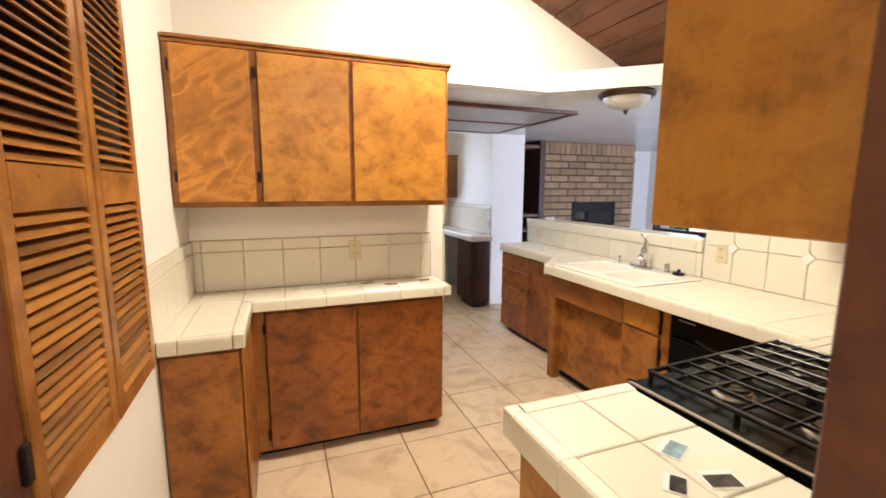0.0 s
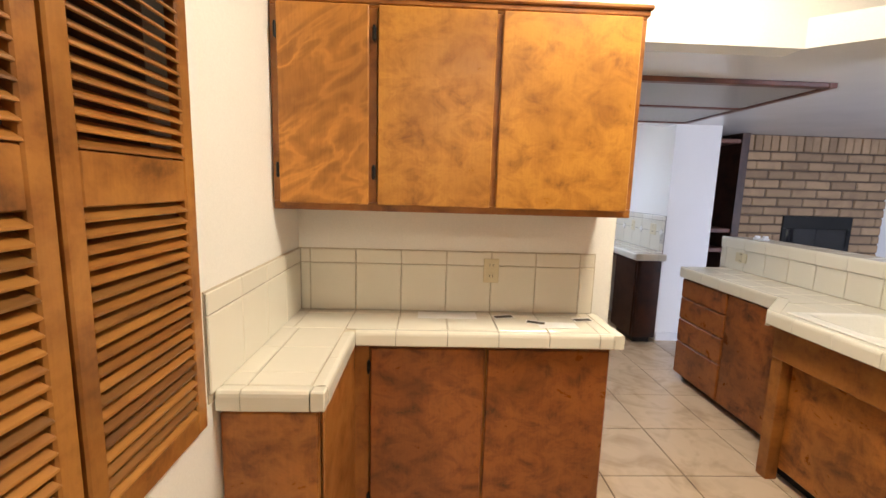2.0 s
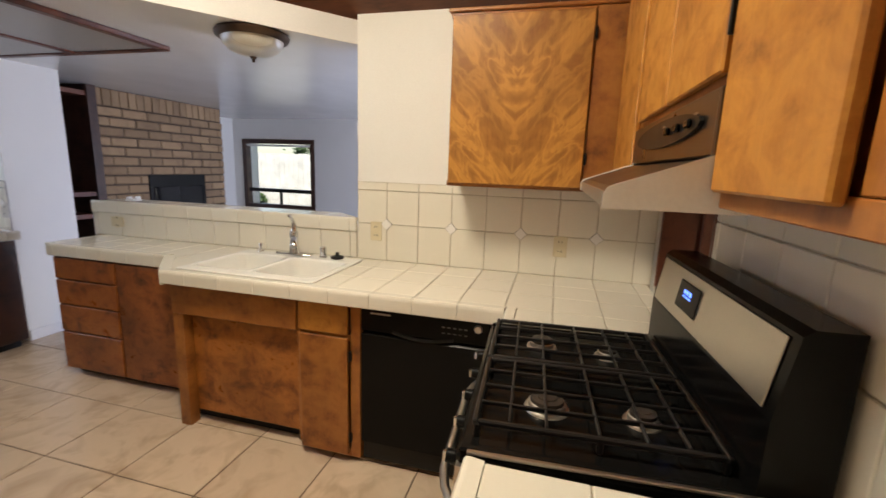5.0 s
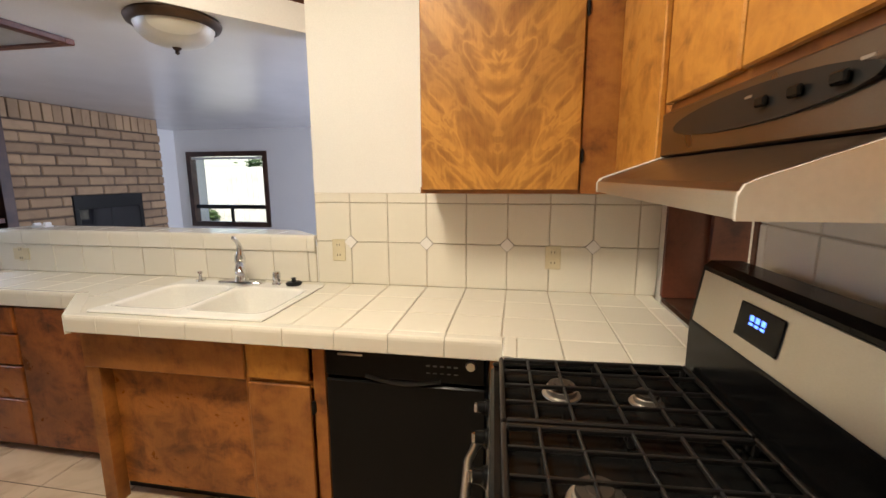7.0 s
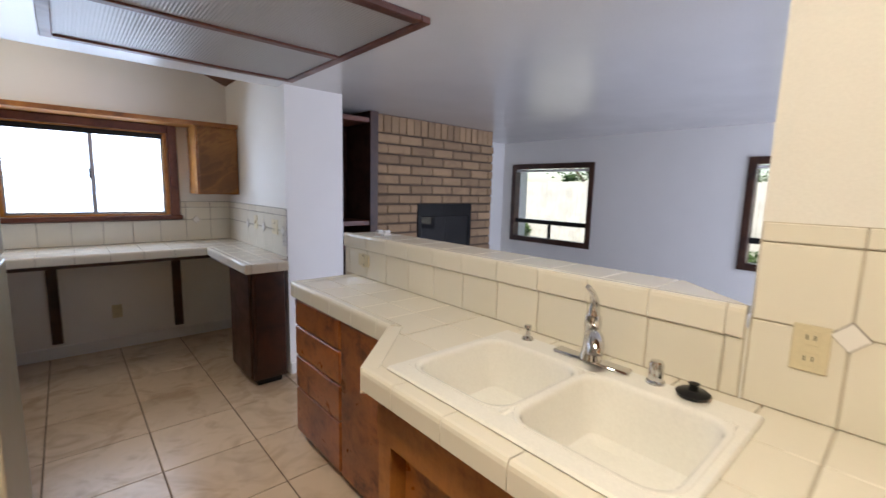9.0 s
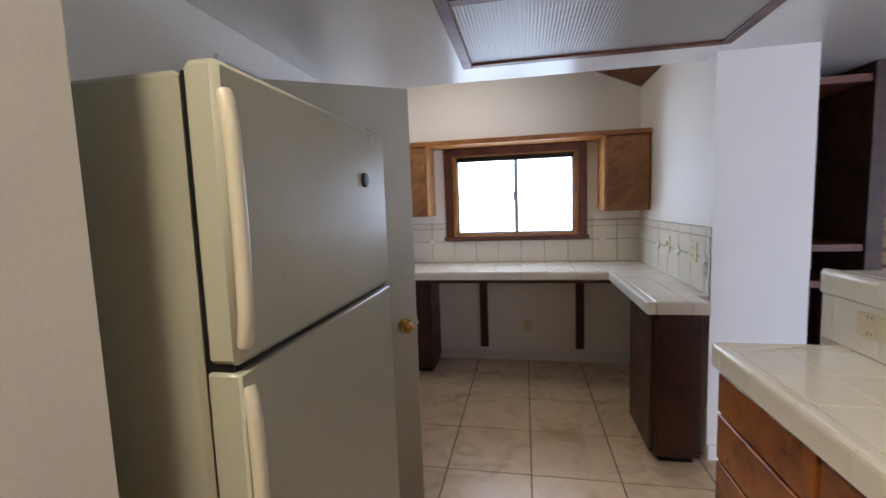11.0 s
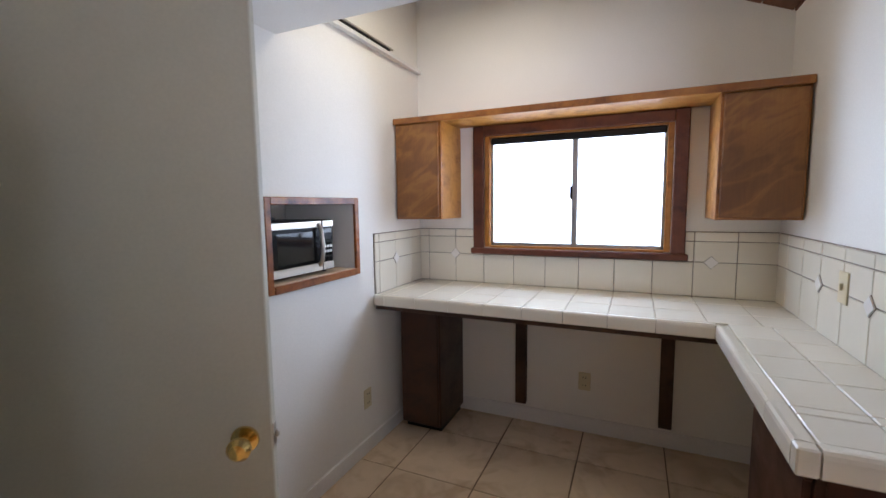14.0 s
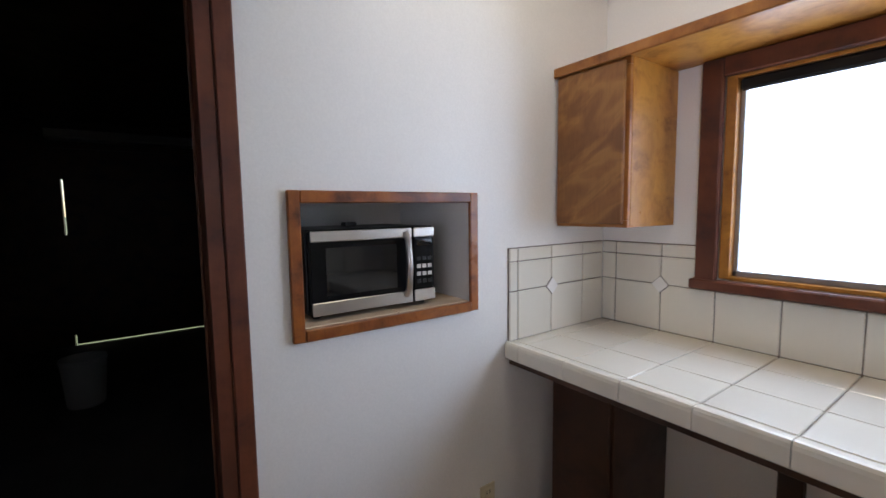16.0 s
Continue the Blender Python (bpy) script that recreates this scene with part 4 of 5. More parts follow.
part("kick_plate", Shape().box(2.60, 2.619, 1.035, 1.652, 0.03, 0.128, 0.004), BLACK_SOFT, d)
part("handle", Shape().tube([(2.574, 1.20 + 0.29 * k / 8, 0.738 - 0.022 * math.sin(math.pi * k / 8)) for k in range(9)], 0.009, 8), BLACK_SOFT, d, smooth=True)
part("badge", Shape().box(2.569, 2.573, 1.50, 1.60, 0.815, 0.823, 0.001), STEEL, pn)
for k in range(5):
    part("button", Shape().box(2.569, 2.573, 1.135 + 0.026 * k, 1.150 + 0.026 * k, 0.793, 0.799, 0.001), LEGEND, pn)
    part("button", Shape().box(2.569, 2.573, 1.135 + 0.026 * k, 1.150 + 0.026 * k, 0.766, 0.770, 0.001), LEGEND, pn)
part("dial", Shape().lathe([(0, 0.014), (0.016, 0.013), (0.020, 0.0), (0, 0)], (2.573, 1.088, 0.806), (-1, 0, 0), 20), BURNER, pn, smooth=True)

# sink
sk = thing("sink", (2.86, 2.31, 0.93), "white enamel double-bowl drop-in sink", "sink")
sx0, sx1, sy0, sy1, zr = 2.568, 3.125, 1.905, 2.715, 0.937
bowls = ((2.640, 3.010, 2.335, 2.675), (2.640, 3.010, 1.945, 2.300))


def basin(x0, x1, y0, y1, ztop, zbot, r=0.06):
    """An open basin with rounded corners and a rounded rim."""
    rings = []
    for inset, z in ((-0.020, ztop - 0.003), (-0.017, ztop + 0.0015), (-0.006, ztop + 0.0005), (-0.001, ztop - 0.004), (0.002, ztop - 0.012), (0.014, zbot + 0.05), (0.028, zbot + 0.015), (0.06, zbot)):
        ring = []
        for cx, cy, a0 in ((x1 - r, y1 - r, 0), (x0 + r, y1 - r, 90), (x0 + r, y0 + r, 180), (x1 - r, y0 + r, 270)):
            for k in range(6):
                ang = radians(a0 + 90 * k / 5)
                rr = r - inset
                ring.append((cx + rr * math.cos(ang), cy + rr * math.sin(ang), z))
        rings.append(ring)
    s, n = Shape(), len(rings[0])
    faces = [(i * n + k, (i + 1) * n + k, (i + 1) * n + (k + 1) % n, i * n + (k + 1) % n) for i in range(len(rings) - 1) for k in range(n)]
    faces.append(tuple(range((len(rings) - 1) * n, len(rings) * n)))
    s.add([p for ring in rings for p in ring], [f[::-1] if len(f) == 4 else f for f in faces])
    return s


for x0, x1, y0, y1 in bowls:
    bs = part("bowl", basin(x0, x1, y0, y1, zr, 0.765), ENAMEL, sk, smooth=True)
    part("drain", Shape().lathe([(0, 0.004), (0.026, 0.003), (0.040, 0.005), (0.044, 0.0)], ((x0 + x1) / 2 - 0.02, (y0 + y1) / 2, 0.766), n=20), CHROME, bs, "chrome drain", True)
e = 0.006
part("rim", Shape().box(sx0, bowls[0][0] - e, sy0, sy1, 0.924, zr, 0.008).box(bowls[0][1] + e, sx1, sy0, sy1, 0.924, zr, 0.008)
     .box(bowls[0][0] - 0.03, bowls[0][1] + 0.03, bowls[0][3] + e, sy1, 0.924, zr - 0.0005, 0.008).box(bowls[0][0] - 0.03, bowls[0][1] + 0.03, sy0, bowls[1][2] - e, 0.924, zr - 0.0005, 0.008)
     .box(bowls[0][0] - 0.03, bowls[0][1] + 0.03, bowls[1][3] + e, bowls[0][2] - e, 0.90, zr - 0.0008, 0.010), ENAMEL, sk)
for x0, x1, y0, y1 in bowls:
    for cx, cy, px, py in ((x0, y0, 1, 1), (x1, y0, -1, 1), (x0, y1, 1, -1), (x1, y1, -1, -1)):
        pts = [(cx - px * 0.008, cy - py * 0.008)] + [(cx + px * (0.06 - 0.073 * math.cos(radians(a))), cy + py * (0.06 - 0.073 * math.sin(radians(a)))) for a in (0, 18, 36, 54, 72, 90)]
        part("rim_corner", Shape().prism(pts, "z", 0.925, zr - 0.001), ENAMEL, sk)

fa = thing("faucet", (3.09, 2.35, zr), "chrome single-lever kitchen faucet", "faucet")
part("base_plate", Shape().box(3.066, 3.116, 2.225, 2.475, zr, zr + 0.012, 0.006), CHROME, fa, smooth=True)
part("body", Shape().lathe([(0.034, 0.012), (0.030, 0.03), (0.026, 0.06), (0.024, 0.10), (0.027, 0.125), (0.024, 0.15), (0, 0.155)], (3.091, 2.35, zr), n=24), CHROME, fa, smooth=True)
part("spout", Shape().tube([(3.088, 2.345, zr + 0.062), (3.070, 2.334, zr + 0.092), (3.045, 2.318, zr + 0.106), (3.018, 2.300, zr + 0.104), (2.998, 2.288, zr + 0.090), (2.988, 2.282, zr + 0.070)], [0.022, 0.022, 0.022, 0.024, 0.026, 0.022], 16), CHROME, fa, smooth=True)
part("lever", Shape().tube([(3.091, 2.35, zr + 0.148), (3.098, 2.352, zr + 0.19), (3.085, 2.354, zr + 0.22), (3.055, 2.356, zr + 0.245)], [0.019, 0.014, 0.010, 0.008], 12), CHROME, fa, smooth=True)
st = thing("sink_stopper_knob", (3.10, 2.60, zr), "small chrome knob on the sink rim", "knob")
part("stem", Shape().lathe([(0.022, 0.0), (0.020, 0.008), (0.009, 0.012), (0.008, 0.035), (0.014, 0.042), (0.012, 0.052), (0, 0.055)], (3.10, 2.60, zr), n=18), CHROME, st, smooth=True)
ag = thing("air_gap_cap", (3.10, 2.155, zr), "chrome dishwasher air gap cap", "air gap")
part("cap", Shape().lathe([(0.026, 0.0), (0.025, 0.006), (0.019, 0.010), (0.020, 0.055), (0.016, 0.064), (0, 0.066)], (3.10, 2.155, zr), n=20), CHROME, ag, smooth=True)
dp = thing("drain_plug", (3.09, 2.055, zr), "black rubber and chrome drain strainer", "drain plug")
part("basket", Shape().lathe([(0.0, 0.0), (0.036, 0.002), (0.042, 0.012), (0.034, 0.018), (0.012, 0.020), (0.010, 0.032), (0.014, 0.038), (0, 0.042)], (3.09, 2.055, zr), n=22), BLACK_SOFT, dp, smooth=True)

# ---- stove corner ----
sv = thing("gas_range", (1.97, 0.64, 0), "black gas range with stainless steel backguard", "stove")
x0, x1 = 1.585, 2.352
part("body", Shape().box(x0, x1, 0.30, 0.955, 0.03, 0.885, 0.004), BLACK_SOFT, sv)
part("cooktop", Shape().box(x0, x1, 0.365, 0.985, 0.886, 0.918, 0.010), BLACK, sv)
for xa in (x0, x1 - 0.02):
    part("side_rim", Shape().box(xa, xa + 0.02, 0.388, 0.98, 0.9185, 0.930, 0.005), BLACK, sv)
part("edge_trim", Shape().box(x0 - 0.012, x0 - 0.001, 0.36, 0.96, 0.925, 0.933, 0.002), STEEL, sv, "thin metal strip against the counter")
od = part("oven_door", Shape().box(x0 + 0.006, x1 - 0.006, 0.956, 0.99, 0.22, 0.76, 0.008), BLACK, sv)
part("window", Shape().box(x0 + 0.13, x1 - 0.13, 0.9905, 0.994, 0.36, 0.62, 0.002), DARKGLASS, od)
part("drawer", Shape().box(x0 + 0.006, x1 - 0.006, 0.956, 0.985, 0.05, 0.21, 0.008), BLACK_SOFT, sv)
part("control_front", Shape().prism([(0.956, 0.77), (0.992, 0.775), (0.985, 0.884), (0.956, 0.884)], "x", x0 + 0.003, x1 - 0.003), STEEL, sv)
part("oven_handle", Shape().tube([(x0 + 0.06 + (x1 - x0 - 0.12) * k / 10, 0.992 + 0.050 * min(1, 2.2 * math.sin(math.pi * k / 10)), 0.725) for k in range(11)], 0.012, 10), STEEL, sv, smooth=True)
for k in range(5):
    u = x0 + 0.10 + k * (x1 - x0 - 0.20) / 4
    kn = part("control_knob", Shape().lathe([(0.0, 0.034), (0.016, 0.033), (0.018, 0.012), (0.024, 0.008), (0.025, 0.0), (0, 0)], (u, 0.988, 0.832), (0, 1, 0.06), 18), BLACK, sv, smooth=True)
    part("grip", Shape().box(u - 0.004, u + 0.004, 1.020, 1.030, 0.818, 0.846, 0.002), CHROME, kn)
bk = part("backguard", Shape().prism([(0.312, 0.90), (0.430, 0.90), (0.430, 1.080), (0.405, 1.240), (0.388, 1.254), (0.312, 1.254)], "x", x0, x1), BLACK, sv)
tilt = Matrix.Translation((0, 0.4305, 1.080)) @ Matrix.Rotation(math.atan2(0.025, 0.16), 4, "X")
part("panel", Shape().box(x0 + 0.03, x1 - 0.02, 0.0005, 0.004, 0.010, 0.152, 0.003).rot(tilt), STEEL, bk, "brushed stainless control panel")
part("display", Shape().box(1.985, 2.135, 0.0045, 0.008, 0.045, 0.125, 0.003).rot(tilt), BLACK, bk, "black clock display with blue digits")
s = Shape()
for k in range(3):
    s.box(2.035 + 0.020 * k, 2.049 + 0.020 * k, 0.0082, 0.0092, 0.082, 0.088).box(2.035 + 0.020 * k, 2.049 + 0.020 * k, 0.0082, 0.0092, 0.092, 0.104)
part("digits", s.rot(tilt), CLOCK, bk)
for bx, by, br in ((2.194, 0.80, 0.040), (2.172, 0.594, 0.032), (1.809, 0.794, 0.046), (1.805, 0.572, 0.035)):
    bu = part("burner", Shape().lathe([(br + 0.010, 0.0), (br + 0.008, 0.004), (br, 0.006), (br, 0.018), (br * 0.9, 0.020)], (bx, by, 0.9185), n=26), BURNER, sv, smooth=True)
    part("cap", Shape().lathe([(br * 0.9, 0.0205), (br * 0.86, 0.028), (br * 0.55, 0.030), (br * 0.5, 0.033), (0, 0.033)], (bx, by, 0.9185), n=26), BURNER_CAP, bu, smooth=True)
for gx0, gx1 in ((x0 + 0.065, 1.985), (1.995, x1 - 0.03)):
    gr = Shape()
    b, z0, z1 = 0.006, 0.944, 0.958
    for y in (0.445, 0.955):
        gr.box(gx0, gx1, y - b, y + b, z0, z1, 0.003)
    for xx in (gx0 + b, gx1 - b):
        gr.box(xx - b, xx + b, 0.452, 0.948, z0, z1, 0.003)
    for k in range(1, 4):
        xx = gx0 + (gx1 - gx0) * k / 4
        gr.box(xx - 0.0032, xx + 0.0032, 0.452, 0.948, z0 + 0.004, z1 + 0.002, 0.002)
    for y in (0.515, 0.594, 0.69, 0.80, 0.88):
        gr.box(gx0 + 0.012, gx1 - 0.012, y - 0.0032, y + 0.0032, z0 + 0.003, z1 + 0.001, 0.002)
    for xx in (gx0 + b, gx1 - b):
        for y in (0.45, 0.69, 0.95):
            gr.box(xx - 0.007, xx + 0.007, y - 0.007, y + 0.007, 0.9187, 0.950, 0.003)
    part("grate", gr, IRON, sv, "cast iron pan grate")
sv.location = (1.99, 0.64, 0)
sv.rotation_euler = (0, 0, radians(3))

# hood and the cupboards over the stove
h = thing("range_hood", (1.97, 0.5, 1.42), "brushed steel under-cabinet range hood with white sides", "range hood")
part("body", Shape().box(x0 + 0.002, x1 - 0.002, 0.275, 0.572, 1.531, 1.638, 0.003), HOODSTEEL, h, "brownish brushed steel front")
part("canopy", Shape().prism([(0.275, 1.442), (0.275, 1.5305), (0.576, 1.526), (0.712, 1.477), (0.722, 1.468), (0.722, 1.442)], "x", x0 + 0.0045, x1 - 0.0045), HOODSTEEL, h, "dark brushed steel sloped canopy")
part("lip", Shape().box(x0 + 0.005, x1 - 0.005, 0.7225, 0.7255, 1.441, 1.469, 0.001), STEEL, h, "pale steel front lip")
for xa in (x0, x1 - 0.004):
    part("side_panel", Shape().prism([(0.275, 1.440), (0.275, 1.538), (0.552, 1.538), (0.709, 1.482), (0.722, 1.476), (0.728, 1.464), (0.728, 1.440)], "x", xa, xa + 0.004), HOODWHITE, h, "white enamel side panel")
oval = [(1.592 + 0.030 * math.sin(radians(15 * k)), 1.945 + 0.30 * math.cos(radians(15 * k))) for k in range(24)]
pn = part("control_plate", Shape().prism(oval, "y", 0.573, 0.580), BLACK_SOFT, h, "black oval control plate")
for u in (1.70, 1.78, 1.86):
    part("switch", Shape().box(u - 0.014, u + 0.014, 0.5805, 0.589, 1.584, 1.600, 0.003), BLACK, pn)
for u in (1.668, 1.907):
    part("mark", Shape().box(u - 0.010, u + 0.010, 0.5802, 0.5815, 1.604, 1.608, 0.0004), BURNER, pn)

FYS = 0.535
c = thing("wall_cabinet", (1.42, 0.45, 1.45), "single-door wall cabinet of mottled orange birch beside the hood", "cabinet")
part("body", Shape().box(1.213, 1.583, SY + 0.004, FYS - 0.001, 1.45, 2.23), FRAME, c)
part("face_frame", Shape().box(1.213, 1.583, FYS, FYS + 0.018, 1.45, 1.485).box(1.213, 1.258, FYS, FYS + 0.018, 1.486, 2.23).box(1.555, 1.583, FYS, FYS + 0.018, 1.486, 2.23), FRAME, c)
slab(c, "door", "y", FYS + 0.018, 1, 1.266, 1.572, 1.476, 2.205, CAB)
slab(c, "end_panel", "x", 1.213, -1, SY + 0.006, FYS + 0.016, 1.45, 2.23, CAB, 0.006)
c = thing("wall_cabinet", (1.97, 0.45, 1.64), "short wall cabinet of mottled orange birch above the hood", "cabinet")
part("body", Shape().box(x0 + 0.001, x1 + 0.005, SY + 0.004, FYS - 0.001, 1.64, 2.23), FRAME, c)
part("face_frame", Shape().box(x0 + 0.001, x1 + 0.005, FYS, FYS + 0.018, 1.64, 1.672).box(x0 + 0.001, x0 + 0.03, FYS, FYS + 0.018, 1.673, 2.23).box(x1 - 0.025, x1 + 0.005, FYS, FYS + 0.018, 1.673, 2.23), FRAME, c)
slab(c, "door", "y", FYS + 0.018, 1, x0 + 0.018, 1.962, 1.66, 2.205, CAB)
slab(c, "door", "y", FYS + 0.018, 1, 1.972, x1 - 0.012, 1.66, 2.205, CAB)
for z in (1.74, 2.12):
    hinge(c, "y", FYS + 0.018, 1, x0 + 0.010, z)
c = thing("corner_wall_cabinet", (2.9, 0.8, 1.412), "corner wall cabinet of flame-figured orange birch", "cabinet")
part("body", Shape().box(x1 + 0.008, 2.935, SY + 0.004, FYS - 0.001, 1.412, 2.23).box(2.936, EX - 0.002, SY + 0.004, 1.345, 1.412, 2.215), FRAME, c)
part("face_frame", Shape().box(x1 + 0.008, 2.916, FYS, FYS + 0.018, 1.412, 2.23).box(2.918, 2.935, FYS + 0.02, 0.695, 1.412, 2.215).box(2.918, 2.935, 0.696, 1.345, 1.412, 1.44).box(2.918, 2.935, 0.696, 1.345, 2.19, 2.215), FRAME, c)
slab(c, "door", "x", 2.918, -1, 0.70, 1.335, 1.428, 2.198, CAB_CROTCH)
slab(c, "door", "y", FYS + 0.018, 1, x1 + 0.04, 2.87, 1.44, 2.205, CAB)
part("top_moulding", Shape().box(2.906, EX - 0.002, SY + 0.004, 1.36, 2.2155, 2.234, 0.005), FRAME, c)
for z in (1.56, 2.1):
    hinge(c, "x", 2.918, -1, 0.692, z)
c = thing("base_cabinet", (1.37, 0.6, 0), "narrow orange-brown base cabinet at the counter end", "cabinet")
part("body", Shape().box(1.185, 1.572, SY + 0.004, 0.905, 0.06, 0.868), CAB, c)
part("toe_kick", Shape().box(1.20, 1.56, SY + 0.01, 0.85, 0, 0.059), BLACK_SOFT, c)
slab(c, "door", "y", 0.905, 1, 1.20, 1.56, 0.075, 0.84, CAB)

# ---- loose prints and papers on the counters ----


def print_card(at, size, turn, mat, label):
    s = Shape().box(-size[0] / 2, size[0] / 2, -size[1] / 2, size[1] / 2, 0, 0.0015, 0.0004).rot(Matrix.Translation((*at, TOP + 0.0012)) @ Matrix.Rotation(radians(turn), 4, "Z"))
    ob = thing("printed_card", (*at, TOP), label, "card", "cards on the counters")
    part("sheet", s, PAPER, ob)
    k = 0.86
    part("image", Shape().box(-size[0] / 2 * k, size[0] / 2 * k, -size[1] / 2 * k, size[1] * 0.25, 0.0017, 0.0022, 0).rot(Matrix.Translation((*at, TOP + 0.0012)) @ Matrix.Rotation(radians(turn), 4, "Z")), mat, ob)


print_card((1.420, 0.644), (0.075, 0.055), 25, PHOTO_BLUE, "small glossy blue printed card lying on the tiles")
print_card((1.424, 0.532), (0.075, 0.055), -18, PHOTO, "small glossy dark printed card lying on the tiles")
print_card((1.326, 0.554), (0.060, 0.045), 40, PHOTO, "small glossy dark printed card lying on the tiles")
print_card((1.095, 2.575), (0.10, 0.05), 12, PHOTO, "creased printed leaflet on the counter")
print_card((1.228, 2.497), (0.09, 0.05), -20, PHOTO, "creased printed leaflet on the counter")
print_card((1.455, 2.548), (0.09, 0.05), 8, PHOTO, "creased printed leaflet on the counter")
solid("paper_sheet", Shape().box(0.70, 0.97, 2.53, 2.63, TOP + 0.001, TOP + 0.003, 0.0005), PAPER, "blank white paper sheet on the counter", "paper", "thing", (0.84, 2.58, TOP))
solid("paper_sheet", Shape().box(1.23, 1.40, 2.42, 2.50, TOP + 0.001, TOP + 0.003, 0.0005), PAPER, "blank white paper sheet on the counter", "paper", "thing", (1.31, 2.46, TOP))

# ---- wall plates ----


def plate(axis, plane, out, u, z, w=0.072, hgt=0.115, kind="outlet", mat=None, label="ivory plastic wall outlet"):
    at = (plane, u, z) if axis == "x" else (u, plane, z)
    ob = thing("wall_" + kind, at, label, kind, "wall plates")
    mat = mat or IVORY

    def bxs(u0, u1, z0, z1, d0, d1, r=0.002):
        a, b = plane + out * d0, plane + out * d1
        return Shape().box(a, b, u + u0, u + u1, z + z0, z + z1, r) if axis == "x" else Shape().box(u + u0, u + u1, a, b, z + z0, z + z1, r)

    part("cover", bxs(-w / 2, w / 2, -hgt / 2, hgt / 2, 0.0, 0.006), mat, ob)
    if kind == "outlet":
        for zz in (-0.026, 0.026):
            so = part("socket", bxs(-0.016, 0.016, zz - 0.017, zz + 0.017, 0.0062, 0.0085), mat, ob)
            part("slot", Shape().add(bxs(-0.009, -0.006, zz - 0.004, zz + 0.008, 0.0086, 0.0092, 0).v, bxs(-0.009, -0.006, zz - 0.004, zz + 0.008, 0.0086, 0.0092, 0).f).add(bxs(0.006, 0.009, zz - 0.004, zz + 0.008, 0.0086, 0.0092, 0).v, bxs(0.006, 0.009, zz - 0.004, zz + 0.008, 0.0086, 0.0092, 0).f), BLACK_SOFT, so)
    else:
        part("toggle", bxs(-0.005, 0.005, -0.010, 0.014, 0.0062, 0.016), mat, ob)


plate("y", AY - 0.012, -1, 1.04, 1.128)
plate("x", EX - 0.012, -1, 1.852, 1.105)
plate("x", EX - 0.012, -1, 0.762, 1.095)
plate("x", EX - 0.012, -1, 3.90, 1.03, 0.115, 0.072, label="ivory wall outlet laid sideways")
plate("x", UE - 0.012, -1, 5.50, 1.145, kind="switch", label="ivory plastic wall switch")
plate("x", UE - 0.012, -1, 5.06, 1.14, 0.115, 0.115, label="ivory double wall outlet")
plate("x", UE - 0.012, -1, 4.875, 1.065, 0.072, 0.115, mat=STEEL, label="grey metal wall outlet")
plate("y", NY, -1, 2.165, 0.332)
plate("x", UX, 1, 5.58, 0.325)

# ---- ceiling lights ----
L = thing("flush_ceiling_light", (2.94, 2.465, ZC), "bronze flush ceiling light with frosted glass bowl", "ceiling light")
part("canopy", Shape().lathe([(0.0, 0.0), (0.185, 0.0), (0.192, -0.012), (0.185, -0.030), (0.168, -0.040), (0.155, -0.036)], (2.94, 2.465, ZC - 0.0005), n=40), BRONZE, L, smooth=True)
part("bowl", Shape().lathe([(0.160, -0.036), (0.150, -0.066), (0.118, -0.096), (0.070, -0.114), (0.018, -0.121), (0.0, -0.121)], (2.94, 2.465, ZC), n=40), FROST, L, "frosted glass bowl", True)
part("finial", Shape().lathe([(0.020, -0.119), (0.016, -0.128), (0.008, -0.134), (0.010, -0.145), (0.0, -0.152)], (2.94, 2.465, ZC), n=18), BRONZE, L, smooth=True)
tx0, tx1, ty0, ty1, tm = 1.85, 3.105, 3.19, 4.66, 3.93
T = thing("fluorescent_ceiling_panel", (2.5, 3.93, ZC), "wood-framed ceiling light with prismatic panels, unlit", "ceiling light")
b = 0.05
for nm, bb4 in (("side_rail", (tx0, tx0 + b, ty0, ty1)), ("side_rail", (tx1 - b, tx1, ty0, ty1)), ("end_rail", (tx0 + b, tx1 - b, ty0, ty0 + b)), ("end_rail", (tx0 + b, tx1 - b, ty1 - b, ty1)), ("middle_rail", (tx0 + b, tx1 - b, tm - b / 2, tm + b / 2))):
    part(nm, Shape().box(*bb4, ZC - 0.03, ZC - 0.001, 0.004), REDWOOD, T)
for ya, yb in ((ty0 + b, tm - b / 2), (tm + b / 2, ty1 - b)):
    part("diffuser", Shape().box(tx0 + b, tx1 - b, ya, yb, ZC - 0.020, ZC - 0.012, 0), PRISM, T, "ribbed frosted acrylic panel")
# Unseen fixtures, added to go with the lamps on the sloped ceiling.
for lx, ly, lz, lamp_z in ((1.68, 1.75, slope(1.68), 2.975), (1.1, -1.3, slope(1.1), 2.905), (1.65, 5.5, slope(1.65), 2.775)):
    K = thing("added_fixture", (lx, ly, lz), "lit white glass fixture added out of view on the sloped ceiling", "ceiling light", "lit ceiling fixtures")
    part("stem", Shape().tube([(lx, ly, lz + 0.01), (lx, ly, lamp_z)], 0.012, 8), BRONZE, K)
    part("pan", Shape().lathe([(0, 0.0), (0.30, 0.0), (0.31, -0.015), (0.29, -0.02)], (lx, ly, lamp_z), n=30), BRONZE, K, smooth=True)
    part("diffuser", Shape().lathe([(0.285, -0.012), (0.27, -0.030), (0, -0.034)], (lx, ly, lamp_z), n=30), BULB, K, "lit opal diffuser", True)

# ---- fridge ----
F = thing("refrigerator", (1.45, 3.17, 0), "almond top-freezer refrigerator with textured doors", "refrigerator")
fy0, fy1 = 2.925, 3.65
